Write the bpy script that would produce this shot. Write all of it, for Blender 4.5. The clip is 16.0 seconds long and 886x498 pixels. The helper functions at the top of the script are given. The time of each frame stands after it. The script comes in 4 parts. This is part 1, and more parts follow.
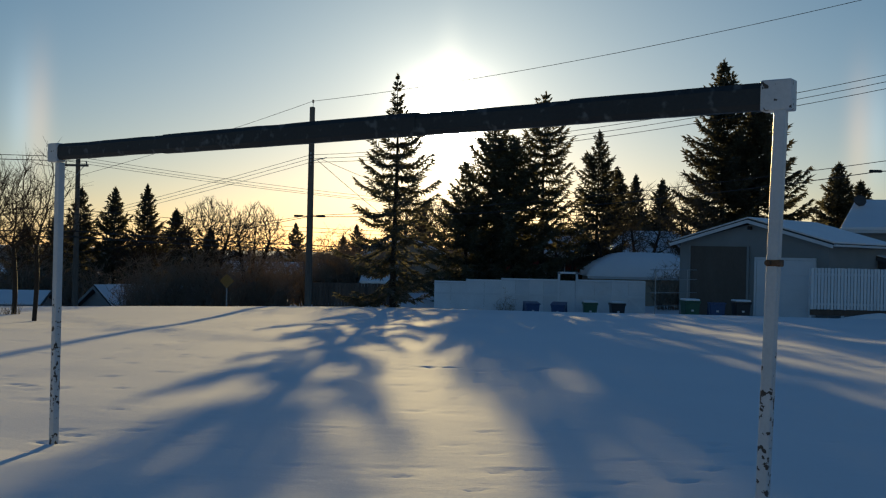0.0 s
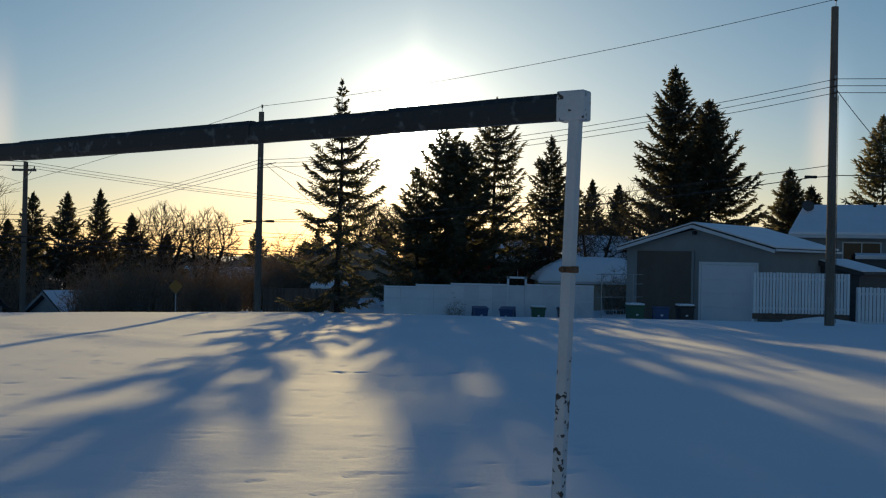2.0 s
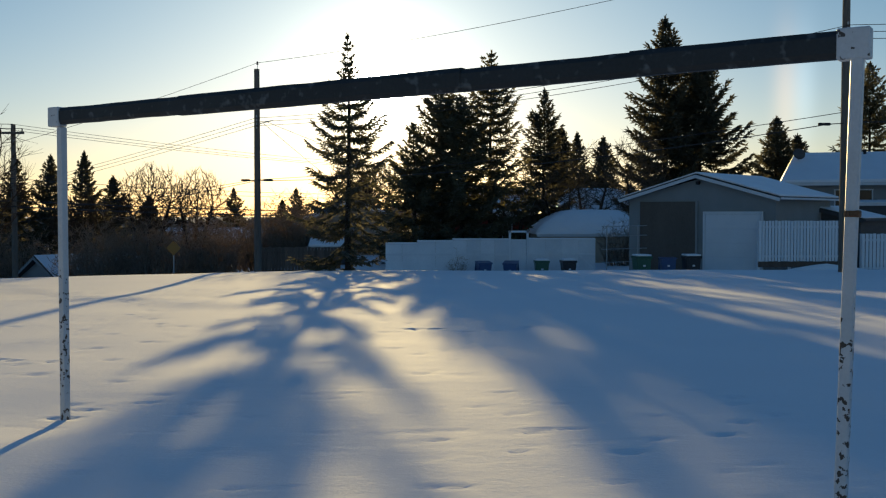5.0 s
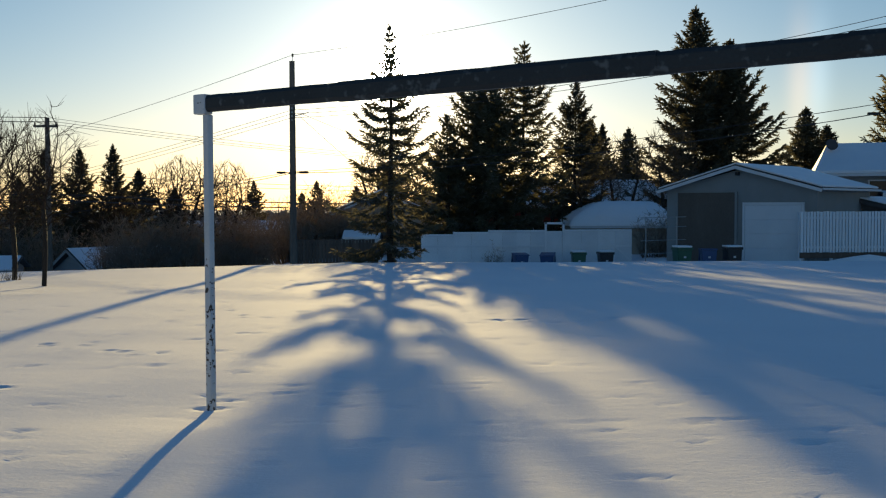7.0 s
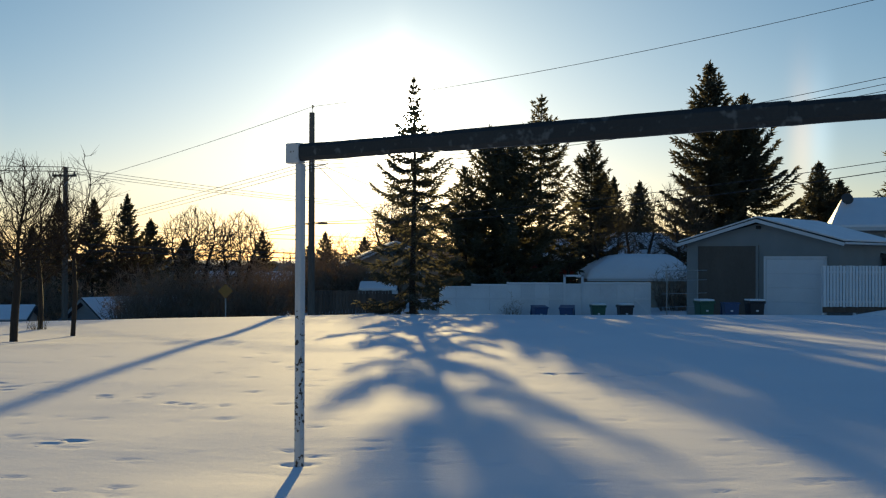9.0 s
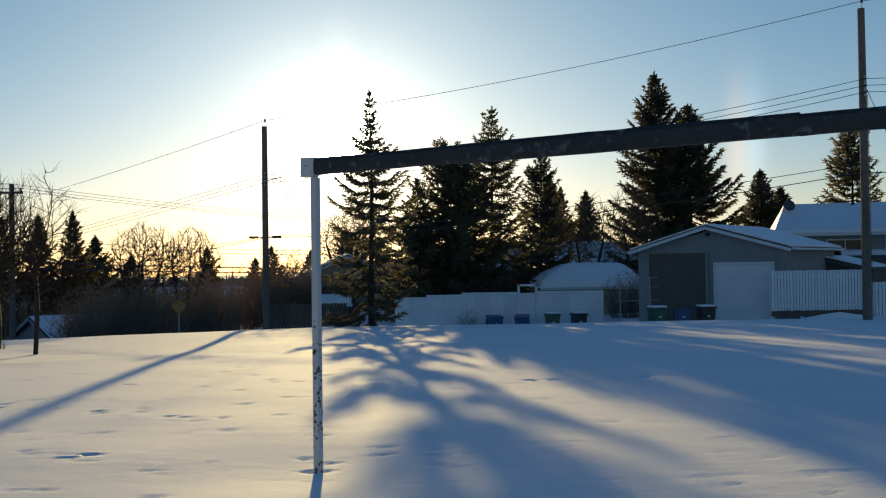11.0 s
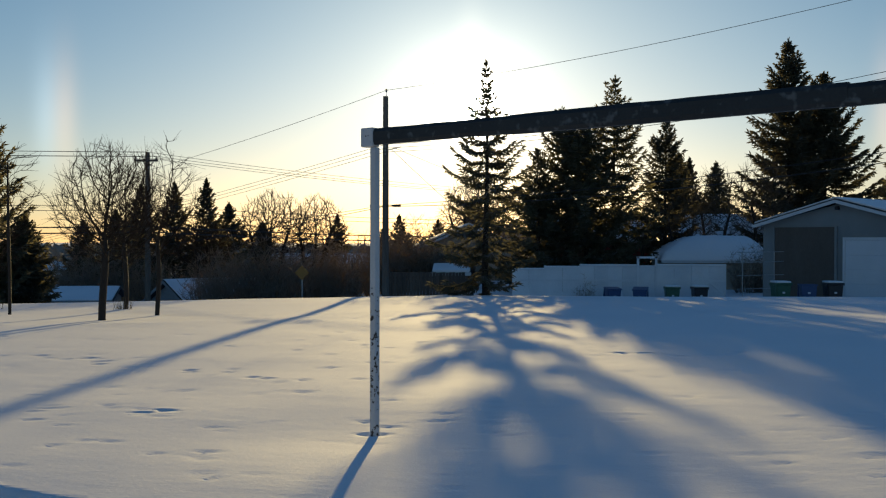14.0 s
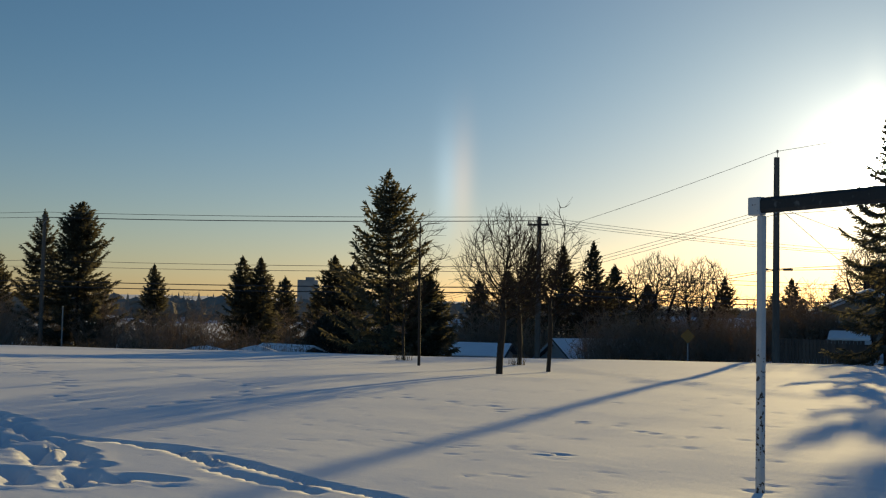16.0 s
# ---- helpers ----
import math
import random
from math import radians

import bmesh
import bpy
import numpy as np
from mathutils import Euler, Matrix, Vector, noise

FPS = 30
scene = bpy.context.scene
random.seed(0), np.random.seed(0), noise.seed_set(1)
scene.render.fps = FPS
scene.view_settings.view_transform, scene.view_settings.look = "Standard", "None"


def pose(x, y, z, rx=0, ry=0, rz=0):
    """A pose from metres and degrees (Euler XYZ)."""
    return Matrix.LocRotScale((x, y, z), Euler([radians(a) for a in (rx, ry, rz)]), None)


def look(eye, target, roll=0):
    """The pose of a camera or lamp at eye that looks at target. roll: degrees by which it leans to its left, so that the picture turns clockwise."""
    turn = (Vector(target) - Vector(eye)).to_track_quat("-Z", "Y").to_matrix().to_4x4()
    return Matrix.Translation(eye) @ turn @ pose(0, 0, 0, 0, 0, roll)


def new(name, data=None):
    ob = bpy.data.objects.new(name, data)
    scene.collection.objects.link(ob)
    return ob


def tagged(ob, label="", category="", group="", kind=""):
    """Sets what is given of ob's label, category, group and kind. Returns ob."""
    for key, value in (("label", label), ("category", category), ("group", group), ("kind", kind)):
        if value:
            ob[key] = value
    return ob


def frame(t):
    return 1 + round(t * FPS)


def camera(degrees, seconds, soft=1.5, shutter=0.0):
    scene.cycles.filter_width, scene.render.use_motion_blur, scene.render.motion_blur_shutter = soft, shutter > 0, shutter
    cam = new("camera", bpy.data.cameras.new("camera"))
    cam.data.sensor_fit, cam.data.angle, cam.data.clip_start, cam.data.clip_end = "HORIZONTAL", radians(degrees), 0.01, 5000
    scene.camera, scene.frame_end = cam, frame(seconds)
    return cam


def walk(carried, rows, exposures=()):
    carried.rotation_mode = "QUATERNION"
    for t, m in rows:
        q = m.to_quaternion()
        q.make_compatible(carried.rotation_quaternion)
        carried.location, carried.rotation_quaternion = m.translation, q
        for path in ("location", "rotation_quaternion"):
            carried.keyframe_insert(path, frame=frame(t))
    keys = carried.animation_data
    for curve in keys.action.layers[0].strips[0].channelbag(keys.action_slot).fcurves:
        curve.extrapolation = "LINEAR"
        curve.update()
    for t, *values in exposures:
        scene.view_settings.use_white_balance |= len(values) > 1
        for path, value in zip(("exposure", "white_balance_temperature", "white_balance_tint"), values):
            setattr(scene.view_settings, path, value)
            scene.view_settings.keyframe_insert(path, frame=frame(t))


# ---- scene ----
cam = camera(46.1, 16.0, soft=1.2)
METRES, EYE, TILT, LEAN, TURN = 6.818, 1.5, 0.0, 0.0, 2.0
ROWS = [
    (0.0, 0.0001, -0.0017, 0.0006, 0.02, 0.15, -1.29),
    (0.5, 0.0327, 0.0081, -0.0014, -0.74, 0.83, -1.60),
    (1.0, 0.0691, -0.0104, 0.0039, -0.80, 0.66, -1.98),
    (1.5, 0.0899, -0.0239, 0.0041, -1.80, 0.56, -1.43),
    (2.0, 0.1205, -0.0171, 0.0049, -1.78, 0.45, -1.21),
    (2.5, 0.1136, -0.0200, 0.0048, -1.98, 0.31, -0.92),
    (3.0, 0.0627, -0.0231, 0.0016, -1.62, -0.47, 0.19),
    (5.5, -0.1414, 0.0298, -0.0036, -3.67, -2.42, -0.06),
    (6.0, -0.1925, 0.0246, -0.0066, -3.11, -2.92, 0.69),
    (6.5, -0.2259, 0.0436, -0.0086, -3.15, -2.33, 1.13),
    (7.0, -0.2524, 0.0481, -0.0075, -2.81, -2.34, 0.18),
    (7.5, -0.2992, 0.0510, -0.0088, -3.64, -1.79, 2.04),
    (8.0, -0.3195, 0.0616, -0.0091, -3.69, -1.58, 0.24),
    (8.5, -0.3326, 0.0771, -0.0073, -2.50, -0.13, -0.31),
    (11.0, -0.4348, 0.0457, -0.0105, -5.76, 1.14, 0.79),
    (11.5, -0.4340, 0.0236, -0.0097, -7.48, 0.23, 0.20),
    (12.0, -0.4362, 0.0316, -0.0130, -8.38, 0.70, 0.04),
    (12.5, -0.4267, 0.0332, -0.0127, -8.16, 0.35, 0.37),
    (13.0, -0.3918, 0.0410, -0.0139, -5.20, 0.02, -0.51),
    (13.5, -0.3658, 0.0447, -0.0093, -2.00, -0.30, 0.44),
    (14.0, -0.3503, 0.0311, -0.0112, 1.41, -0.47, -0.08),
    (14.5, -0.3180, 0.0290, -0.0110, 9.06, -0.69, -0.86),
    (15.0, -0.2923, 0.0282, -0.0058, 11.48, -0.07, -0.75),
    (15.5, -0.3054, 0.0008, -0.0062, 16.63, 2.47, -0.72),
    (16.0, -0.3355, -0.0817, -0.0125, 22.33, 2.73, -1.17),
]
walk(cam, [(t, pose(0, 0, EYE, TILT, LEAN, TURN) @ pose(METRES * x, METRES * y, METRES * z, 90 + pitch, roll, yaw)) for t, x, y, z, yaw, pitch, roll in ROWS],
     exposures=[(0.0, -0.10), (0.5, 0.02), (3.0, 0.06), (5.5, 0.35), (8.5, 0.38), (11.0, 0.33), (13.5, 0.23), (14.5, 0.13), (16.0, 0.02)])

# ---- world, sun ----
SUN_AZ, SUN_EL = -1.87, 7.1


def heading(az, el):
    a, e = radians(az), radians(el)
    return Vector((math.sin(a) * math.cos(e), math.cos(a) * math.cos(e), math.sin(e)))


SUN = heading(SUN_AZ, SUN_EL)
world = bpy.data.worlds.new("winter_sky")
scene.world = world
world.use_nodes = True
wn, wl = world.node_tree.nodes, world.node_tree.links
wn.clear()


def wmath(op, a, b=None):
    n = wn.new("ShaderNodeMath")
    n.operation = op
    for i, v in enumerate((a, b)):
        if v is None:
            continue
        if isinstance(v, (int, float)):
            n.inputs[i].default_value = v
        else:
            wl.new(v, n.inputs[i])
    return n.outputs[0]


def wdot(v, w):
    n = wn.new("ShaderNodeVectorMath")
    n.operation = "DOT_PRODUCT"
    wl.new(v, n.inputs[0])
    n.inputs[1].default_value = w
    return n.outputs["Value"]


def wtint(fac, colour):
    n = wn.new("ShaderNodeVectorMath")
    n.operation = "SCALE"
    n.inputs[0].default_value = colour
    wl.new(fac, n.inputs["Scale"])
    return n.outputs[0]


def wadd(a, b):
    n = wn.new("ShaderNodeVectorMath")
    n.operation = "ADD"
    wl.new(a, n.inputs[0])
    wl.new(b, n.inputs[1])
    return n.outputs[0]


sky = wn.new("ShaderNodeTexSky")
sky.sky_type, sky.sun_disc = "NISHITA", False
sky.sun_elevation, sky.sun_rotation = radians(SUN_EL), radians(SUN_AZ)
sky.air_density, sky.dust_density, sky.ozone_density, sky.altitude = 1.0, 0.40, 2.0, 600
direction = wn.new("ShaderNodeTexCoord").outputs["Generated"]
angle = wmath("ARCCOSINE", wmath("MINIMUM", wdot(direction, SUN), 0.999999))
# the bright aureole of ice haze round the sun
AUREOLE = ((160.0, 0.008, (1.0, 0.93, 0.78)), (1.9, 0.032, (1.0, 0.90, 0.72)), (0.31, 0.15, (1.0, 0.87, 0.66)))
total = None
for gain, width, tone in AUREOLE:
    glow = wmath("MULTIPLY", wmath("EXPONENT", wmath("DIVIDE", angle, -width)), gain)
    one = wtint(glow, tone)
    total = one if total is None else wadd(total, one)
# a faint pillar of light over and under the sun
PILLAR_UP = Vector((-SUN.x * SUN.z, -SUN.y * SUN.z, 1 - SUN.z ** 2)).normalized()
pu = wmath("DIVIDE", wdot(direction, Vector((SUN.y, -SUN.x, 0)).normalized()), math.sin(radians(0.8)))
pv = wmath("DIVIDE", wdot(direction, PILLAR_UP), math.sin(radians(3.6)))
pillar = wmath("EXPONENT", wmath("MULTIPLY", wmath("ADD", wmath("MULTIPLY", pu, pu), wmath("MULTIPLY", pv, pv)), -1.0))
pillar = wmath("MULTIPLY", pillar, wmath("GREATER_THAN", wdot(direction, SUN), 0.0))
total = wadd(total, wtint(wmath("MULTIPLY", pillar, 0.55), (1.0, 0.86, 0.60)))
# two sun dogs, 22 degrees to either side of the sun
for side in (-1, 1):
    for off, gain, tone in ((21.5, 0.20, (1.0, 0.52, 0.18)), (22.4, 0.15, (0.66, 0.85, 0.95))):
        centre = heading(SUN_AZ + side * off, SUN_EL - 0.8)
        across = Vector((centre.y, -centre.x, 0)).normalized()
        up = across.cross(centre).normalized()
        u = wmath("DIVIDE", wdot(direction, across), math.sin(radians(0.62)))
        v = wmath("DIVIDE", wdot(direction, up), math.sin(radians(3.0)))
        bell = wmath("EXPONENT", wmath("MULTIPLY", wmath("ADD", wmath("MULTIPLY", u, u), wmath("MULTIPLY", v, v)), -1.0))
        front = wmath("GREATER_THAN", wdot(direction, centre), 0.0)
        total = wadd(total, wtint(wmath("MULTIPLY", wmath("MULTIPLY", bell, front), gain), tone))
sky_light = wn.new("ShaderNodeBackground")
sky_light.inputs["Strength"].default_value = 0.077
cool = wn.new("ShaderNodeVectorMath")
cool.operation = "MULTIPLY"
wl.new(sky.outputs[0], cool.inputs[0])
# clear polar air: warm ice haze low down, a deep cold blue above it
rise = wn.new("ShaderNodeValToRGB")
ramp = rise.color_ramp
ramp.interpolation = "EASE"
ramp.elements[0].position, ramp.elements[0].color = 0.02, (0.91, 0.93, 1.09, 1)
ramp.elements[1].position, ramp.elements[1].color = 0.26, (0.70, 0.91, 1.05, 1)
top = ramp.elements.new(0.60)
top.color = (0.64, 1.08, 1.46, 1)
wl.new(wdot(direction, (0, 0, 1)), rise.inputs[0])
wl.new(rise.outputs[0], cool.inputs[1])
wl.new(cool.outputs[0], sky_light.inputs["Color"])
glow_light = wn.new("ShaderNodeBackground")
glow_light.inputs["Strength"].default_value = 1.0
wl.new(total, glow_light.inputs["Color"])
both = wn.new("ShaderNodeAddShader")
wl.new(sky_light.outputs[0], both.inputs[0])
wl.new(glow_light.outputs[0], both.inputs[1])
wl.new(both.outputs[0], wn.new("ShaderNodeOutputWorld").inputs["Surface"])

lamp = bpy.data.lights.new("sun", "SUN")
lamp.energy, lamp.angle, lamp.color = 5.0, radians(0.6), (1.0, 0.74, 0.31)
new("sun", lamp).matrix_world = look(SUN * 100, (0, 0, 0))


# ---- materials ----
def surface(name, low, high, scale=4.0, rough=0.7, bump=0.2, fine=40.0, metal=0.0, stretch=(1, 1, 1), island=0.0, spec=0.5, distance=0.02, random_tone=0.0):
    m = bpy.data.materials.new(name)
    m.use_nodes = True
    n, l = m.node_tree.nodes, m.node_tree.links
    b = n["Principled BSDF"]
    co = n.new("ShaderNodeTexCoord")
    mp = n.new("ShaderNodeMapping")
    mp.inputs["Scale"].default_value = stretch
    l.new(co.outputs["Object"], mp.inputs[0])
    big, small = n.new("ShaderNodeTexNoise"), n.new("ShaderNodeTexNoise")
    big.inputs["Scale"].default_value, small.inputs["Scale"].default_value = scale, fine
    big.inputs["Detail"].default_value = small.inputs["Detail"].default_value = 4
    l.new(mp.outputs[0], big.inputs[0])
    l.new(mp.outputs[0], small.inputs[0])
    mix = n.new("ShaderNodeMath")
    mix.operation = "MULTIPLY_ADD"
    mix.inputs[1].default_value, mix.inputs[2].default_value = 0.45, 0.0
    l.new(small.outputs[0], mix.inputs[0])
    add = n.new("ShaderNodeMath")
    add.operation = "MULTIPLY_ADD"
    add.inputs[1].default_value = 0.55
    l.new(big.outputs[0], add.inputs[0])
    l.new(mix.outputs[0], add.inputs[2])
    fac = add.outputs[0]
    for amount, node, socket in ((island, "ShaderNodeNewGeometry", "Random Per Island"), (random_tone, "ShaderNodeObjectInfo", "Random")):
        if amount:
            r = n.new(node)
            a2 = n.new("ShaderNodeMath")
            a2.operation = "MULTIPLY_ADD"
            a2.inputs[1].default_value = amount
            l.new(r.outputs[socket], a2.inputs[0])
            s2 = n.new("ShaderNodeMath")
            s2.operation = "SUBTRACT"
            s2.inputs[1].default_value = amount / 2
            l.new(fac, s2.inputs[0])
            l.new(s2.outputs[0], a2.inputs[2])
            fac = a2.outputs[0]
    ramp = n.new("ShaderNodeValToRGB")
    ramp.color_ramp.elements[0].position, ramp.color_ramp.elements[1].position = 0.3, 0.7
    ramp.color_ramp.elements[0].color, ramp.color_ramp.elements[1].color = (*low, 1), (*high, 1)
    l.new(fac, ramp.inputs[0])
    l.new(ramp.outputs[0], b.inputs["Base Color"])
    b.inputs["Roughness"].default_value, b.inputs["Metallic"].default_value = rough, metal
    b.inputs["Specular IOR Level"].default_value = spec
    if bump:
        bp = n.new("ShaderNodeBump")
        bp.inputs["Strength"].default_value, bp.inputs["Distance"].default_value = bump, distance
        l.new(fac, bp.inputs["Height"])
        l.new(bp.outputs[0], b.inputs["Normal"])
    return m


def frosted(name, low, high, snow, amount, glow=(0.15, 0.135, 0.075)):
    """Needles or bark paled on the faces that look up: rime, on some also a stand-in for haze."""
    m = surface(name, low, high, 1.5, 0.8, 0.1, 12.0, island=0.6, spec=0.2)
    n, l = m.node_tree.nodes, m.node_tree.links
    b = n["Principled BSDF"]
    base = b.inputs["Base Color"].links[0].from_socket
    geo, sep = n.new("ShaderNodeNewGeometry"), n.new("ShaderNodeSeparateXYZ")
    l.new(geo.outputs["Normal"], sep.inputs[0])
    patch = n.new("ShaderNodeTexNoise")
    patch.inputs["Scale"].default_value = 0.9
    l.new(n.new("ShaderNodeTexCoord").outputs["Object"], patch.inputs[0])
    up = n.new("ShaderNodeMath")
    up.operation = "MULTIPLY"
    l.new(sep.outputs["Z"], up.inputs[0])
    l.new(patch.outputs[0], up.inputs[1])
    rng = n.new("ShaderNodeMapRange")
    rng.inputs["From Min"].default_value, rng.inputs["From Max"].default_value = 0.30, 0.55
    rng.inputs["To Max"].default_value = amount
    l.new(up.outputs[0], rng.inputs[0])
    mx = n.new("ShaderNodeMix")
    mx.data_type = "RGBA"
    l.new(rng.outputs[0], mx.inputs[0])
    l.new(base, mx.inputs[6])
    mx.inputs[7].default_value = (*snow, 1)
    l.new(mx.outputs[2], b.inputs["Base Color"])
    thin = n.new("ShaderNodeBsdfTranslucent")
    thin.inputs["Color"].default_value = (*glow, 1)
    blend = n.new("ShaderNodeMixShader")
    blend.inputs[0].default_value = 0.5
    l.new(b.outputs[0], blend.inputs[1])
    l.new(thin.outputs[0], blend.inputs[2])
    l.new(blend.outputs[0], n["Material Output"].inputs["Surface"])
    return m


def chipped(name, paint_low, paint_high, bare, scale, low_edge, high_edge, fade_from, fade_to, rough=0.45, crisp=40):
    """Paint with flaked spots; the flaking grows between the heights fade_from and fade_to."""
    m = surface(name, paint_low, paint_high, 3.0, rough, 0.15, 60.0)
    n, l = m.node_tree.nodes, m.node_tree.links
    b = n["Principled BSDF"]
    base = b.inputs["Base Color"].links[0].from_socket
    co = n.new("ShaderNodeTexCoord").outputs["Object"]
    spots = n.new("ShaderNodeTexNoise")
    spots.inputs["Scale"].default_value, spots.inputs["Detail"].default_value, spots.inputs["Roughness"].default_value = scale, 2.5, 0.55
    l.new(co, spots.inputs[0])
    sep = n.new("ShaderNodeSeparateXYZ")
    l.new(co, sep.inputs[0])
    rise = n.new("ShaderNodeMapRange")
    rise.inputs["From Min"].default_value, rise.inputs["From Max"].default_value = fade_from, fade_to
    rise.inputs["To Min"].default_value, rise.inputs["To Max"].default_value = low_edge, high_edge
    l.new(sep.outputs["Z"], rise.inputs[0])
    cut = n.new("ShaderNodeMath")
    cut.operation = "SUBTRACT"
    l.new(spots.outputs[0], cut.inputs[0])
    l.new(rise.outputs[0], cut.inputs[1])
    sharp = n.new("ShaderNodeMath")
    sharp.operation = "MULTIPLY"
    sharp.use_clamp = True
    sharp.inputs[1].default_value = crisp
    l.new(cut.outputs[0], sharp.inputs[0])
    mx = n.new("ShaderNodeMix")
    mx.data_type = "RGBA"
    l.new(sharp.outputs[0], mx.inputs[0])
    l.new(base, mx.inputs[6])
    mx.inputs[7].default_value = (*bare, 1)
    l.new(mx.outputs[2], b.inputs["Base Color"])
    return m


def snow_material():
    m = bpy.data.materials.new("snow")
    m.use_nodes = True
    n, l = m.node_tree.nodes, m.node_tree.links
    b = n["Principled BSDF"]
    co = n.new("ShaderNodeTexCoord").outputs["Object"]
    tone = n.new("ShaderNodeTexNoise")
    tone.inputs["Scale"].default_value, tone.inputs["Detail"].default_value = 0.35, 5
    l.new(co, tone.inputs[0])
    ramp = n.new("ShaderNodeValToRGB")
    ramp.color_ramp.elements[0].color, ramp.color_ramp.elements[1].color = (0.78, 0.80, 0.83, 1), (0.88, 0.885, 0.89, 1)
    l.new(tone.outputs[0], ramp.inputs[0])
    l.new(ramp.outputs[0], b.inputs["Base Color"])
    b.inputs["Roughness"].default_value, b.inputs["Specular IOR Level"].default_value = 0.85, 0.06
    height = None
    for scale, stretch, strength, distance in ((1.6, (1, 1.9, 1), 0.12, 0.012), (9.0, (1, 2.2, 1), 0.42, 0.005), (34.0, (1, 1.7, 1), 0.60, 0.003), (190.0, (1, 1, 1), 0.5, 0.0015)):
        mp = n.new("ShaderNodeMapping")
        mp.inputs["Scale"].default_value = stretch
        l.new(co, mp.inputs[0])
        t = n.new("ShaderNodeTexNoise")
        t.inputs["Scale"].default_value, t.inputs["Detail"].default_value = scale, 3
        l.new(mp.outputs[0], t.inputs[0])
        bp = n.new("ShaderNodeBump")
        bp.inputs["Strength"].default_value, bp.inputs["Distance"].default_value = strength, distance
        l.new(t.outputs[0], bp.inputs["Height"])
        if height is not None:
            l.new(height, bp.inputs["Normal"])
        height = bp.outputs[0]
    l.new(height, b.inputs["Normal"])
    return m


SNOW = snow_material()
ROOF_SNOW = surface("roof_snow", (0.78, 0.80, 0.83), (0.88, 0.89, 0.90), 0.8, 0.6, 0.35, 14.0, distance=0.03)
# NEEDLES, NEEDLES_DARK, TWIG: base and rime lifted beyond real frost to imitate haze
NEEDLES = frosted("spruce_needles", (0.060, 0.066, 0.045), (0.145, 0.148, 0.10), (0.55, 0.57, 0.60), 0.6, (0.20, 0.175, 0.095))
NEEDLES_RIME = frosted("rimed_spruce_needles", (0.042, 0.050, 0.036), (0.110, 0.115, 0.084), (0.62, 0.64, 0.68), 0.85, (0.20, 0.18, 0.11))
NEEDLES_DARK = frosted("dark_spruce_needles", (0.052, 0.060, 0.042), (0.125, 0.130, 0.092), (0.5, 0.52, 0.55), 0.35, (0.14, 0.125, 0.08))
EVERGREEN = surface("evergreen_leaves", (0.032, 0.036, 0.030), (0.070, 0.074, 0.060), 1.5, 0.8, 0.1, 12.0, island=0.5, spec=0.2)
BARK = surface("bark", (0.014, 0.011, 0.009), (0.042, 0.034, 0.028), 5.0, 0.9, 0.6, 30.0, stretch=(1, 1, 0.25))
TWIG = frosted("bare_twigs", (0.20, 0.165, 0.135), (0.38, 0.32, 0.265), (0.55, 0.53, 0.52), 0.35, (0.40, 0.33, 0.25))
TWIG_DARK = frosted("dark_bare_twigs", (0.035, 0.028, 0.022), (0.09, 0.07, 0.055), (0.4, 0.4, 0.4), 0.1, (0.10, 0.075, 0.05))
TWIG_RIME = frosted("rimed_twigs", (0.09, 0.07, 0.05), (0.20, 0.16, 0.12), (0.6, 0.6, 0.62), 0.5)
DRY_GRASS = surface("dry_grass", (0.16, 0.12, 0.07), (0.30, 0.23, 0.14), 8.0, 0.9, 0.1, 40.0, island=0.5)
POST_PAINT = chipped("white_post_paint", (0.46, 0.48, 0.50), (0.58, 0.60, 0.62), (0.045, 0.035, 0.03), 30.0, 0.575, 0.90, 0.90, 1.45)
CAP_PAINT = chipped("white_cap_paint", (0.48, 0.50, 0.52), (0.60, 0.62, 0.64), (0.05, 0.04, 0.035), 19.0, 0.62, 0.62, 0, 1)
BAR_PAINT = chipped("dark_bar_paint", (0.009, 0.013, 0.016), (0.022, 0.028, 0.032), (0.085, 0.095, 0.10), 11.0, 0.58, 0.58, 0, 1, 0.6, 9)
RUST = surface("rust", (0.06, 0.03, 0.018), (0.22, 0.12, 0.06), 20.0, 0.85, 0.5, 90.0)
POLE_WOOD = surface("weathered_pole_wood", (0.085, 0.068, 0.055), (0.19, 0.16, 0.13), 3.0, 0.85, 0.5, 26.0, stretch=(1, 1, 0.12))
PORCELAIN = surface("porcelain", (0.10, 0.06, 0.045), (0.16, 0.10, 0.07), 6.0, 0.3, 0.05, 30.0)
CABLE = surface("cable", (0.015, 0.015, 0.016), (0.035, 0.035, 0.036), 3.0, 0.6, 0.0, 20.0)
ZINC = surface("zinc", (0.30, 0.31, 0.32), (0.46, 0.47, 0.48), 6.0, 0.45, 0.1, 60.0, metal=0.8)
FENCE_WHITE = surface("white_fence_paint", (0.60, 0.63, 0.66), (0.76, 0.78, 0.80), 1.2, 0.6, 0.2, 26.0, random_tone=0.25)
FENCE_BROWN = surface("brown_fence_wood", (0.06, 0.045, 0.035), (0.14, 0.10, 0.075), 2.0, 0.85, 0.4, 18.0, stretch=(3, 3, 0.4), random_tone=0.3)
STUCCO = surface("grey_stucco", (0.20, 0.212, 0.21), (0.27, 0.282, 0.28), 0.9, 0.9, 0.4, 45.0)
STUCCO_TAN = surface("tan_stucco", (0.34, 0.28, 0.21), (0.44, 0.37, 0.28), 0.9, 0.9, 0.3, 45.0)
SIDING_GREY = surface("grey_siding", (0.20, 0.215, 0.22), (0.28, 0.295, 0.30), 0.7, 0.8, 0.3, 20.0, stretch=(1, 1, 8))
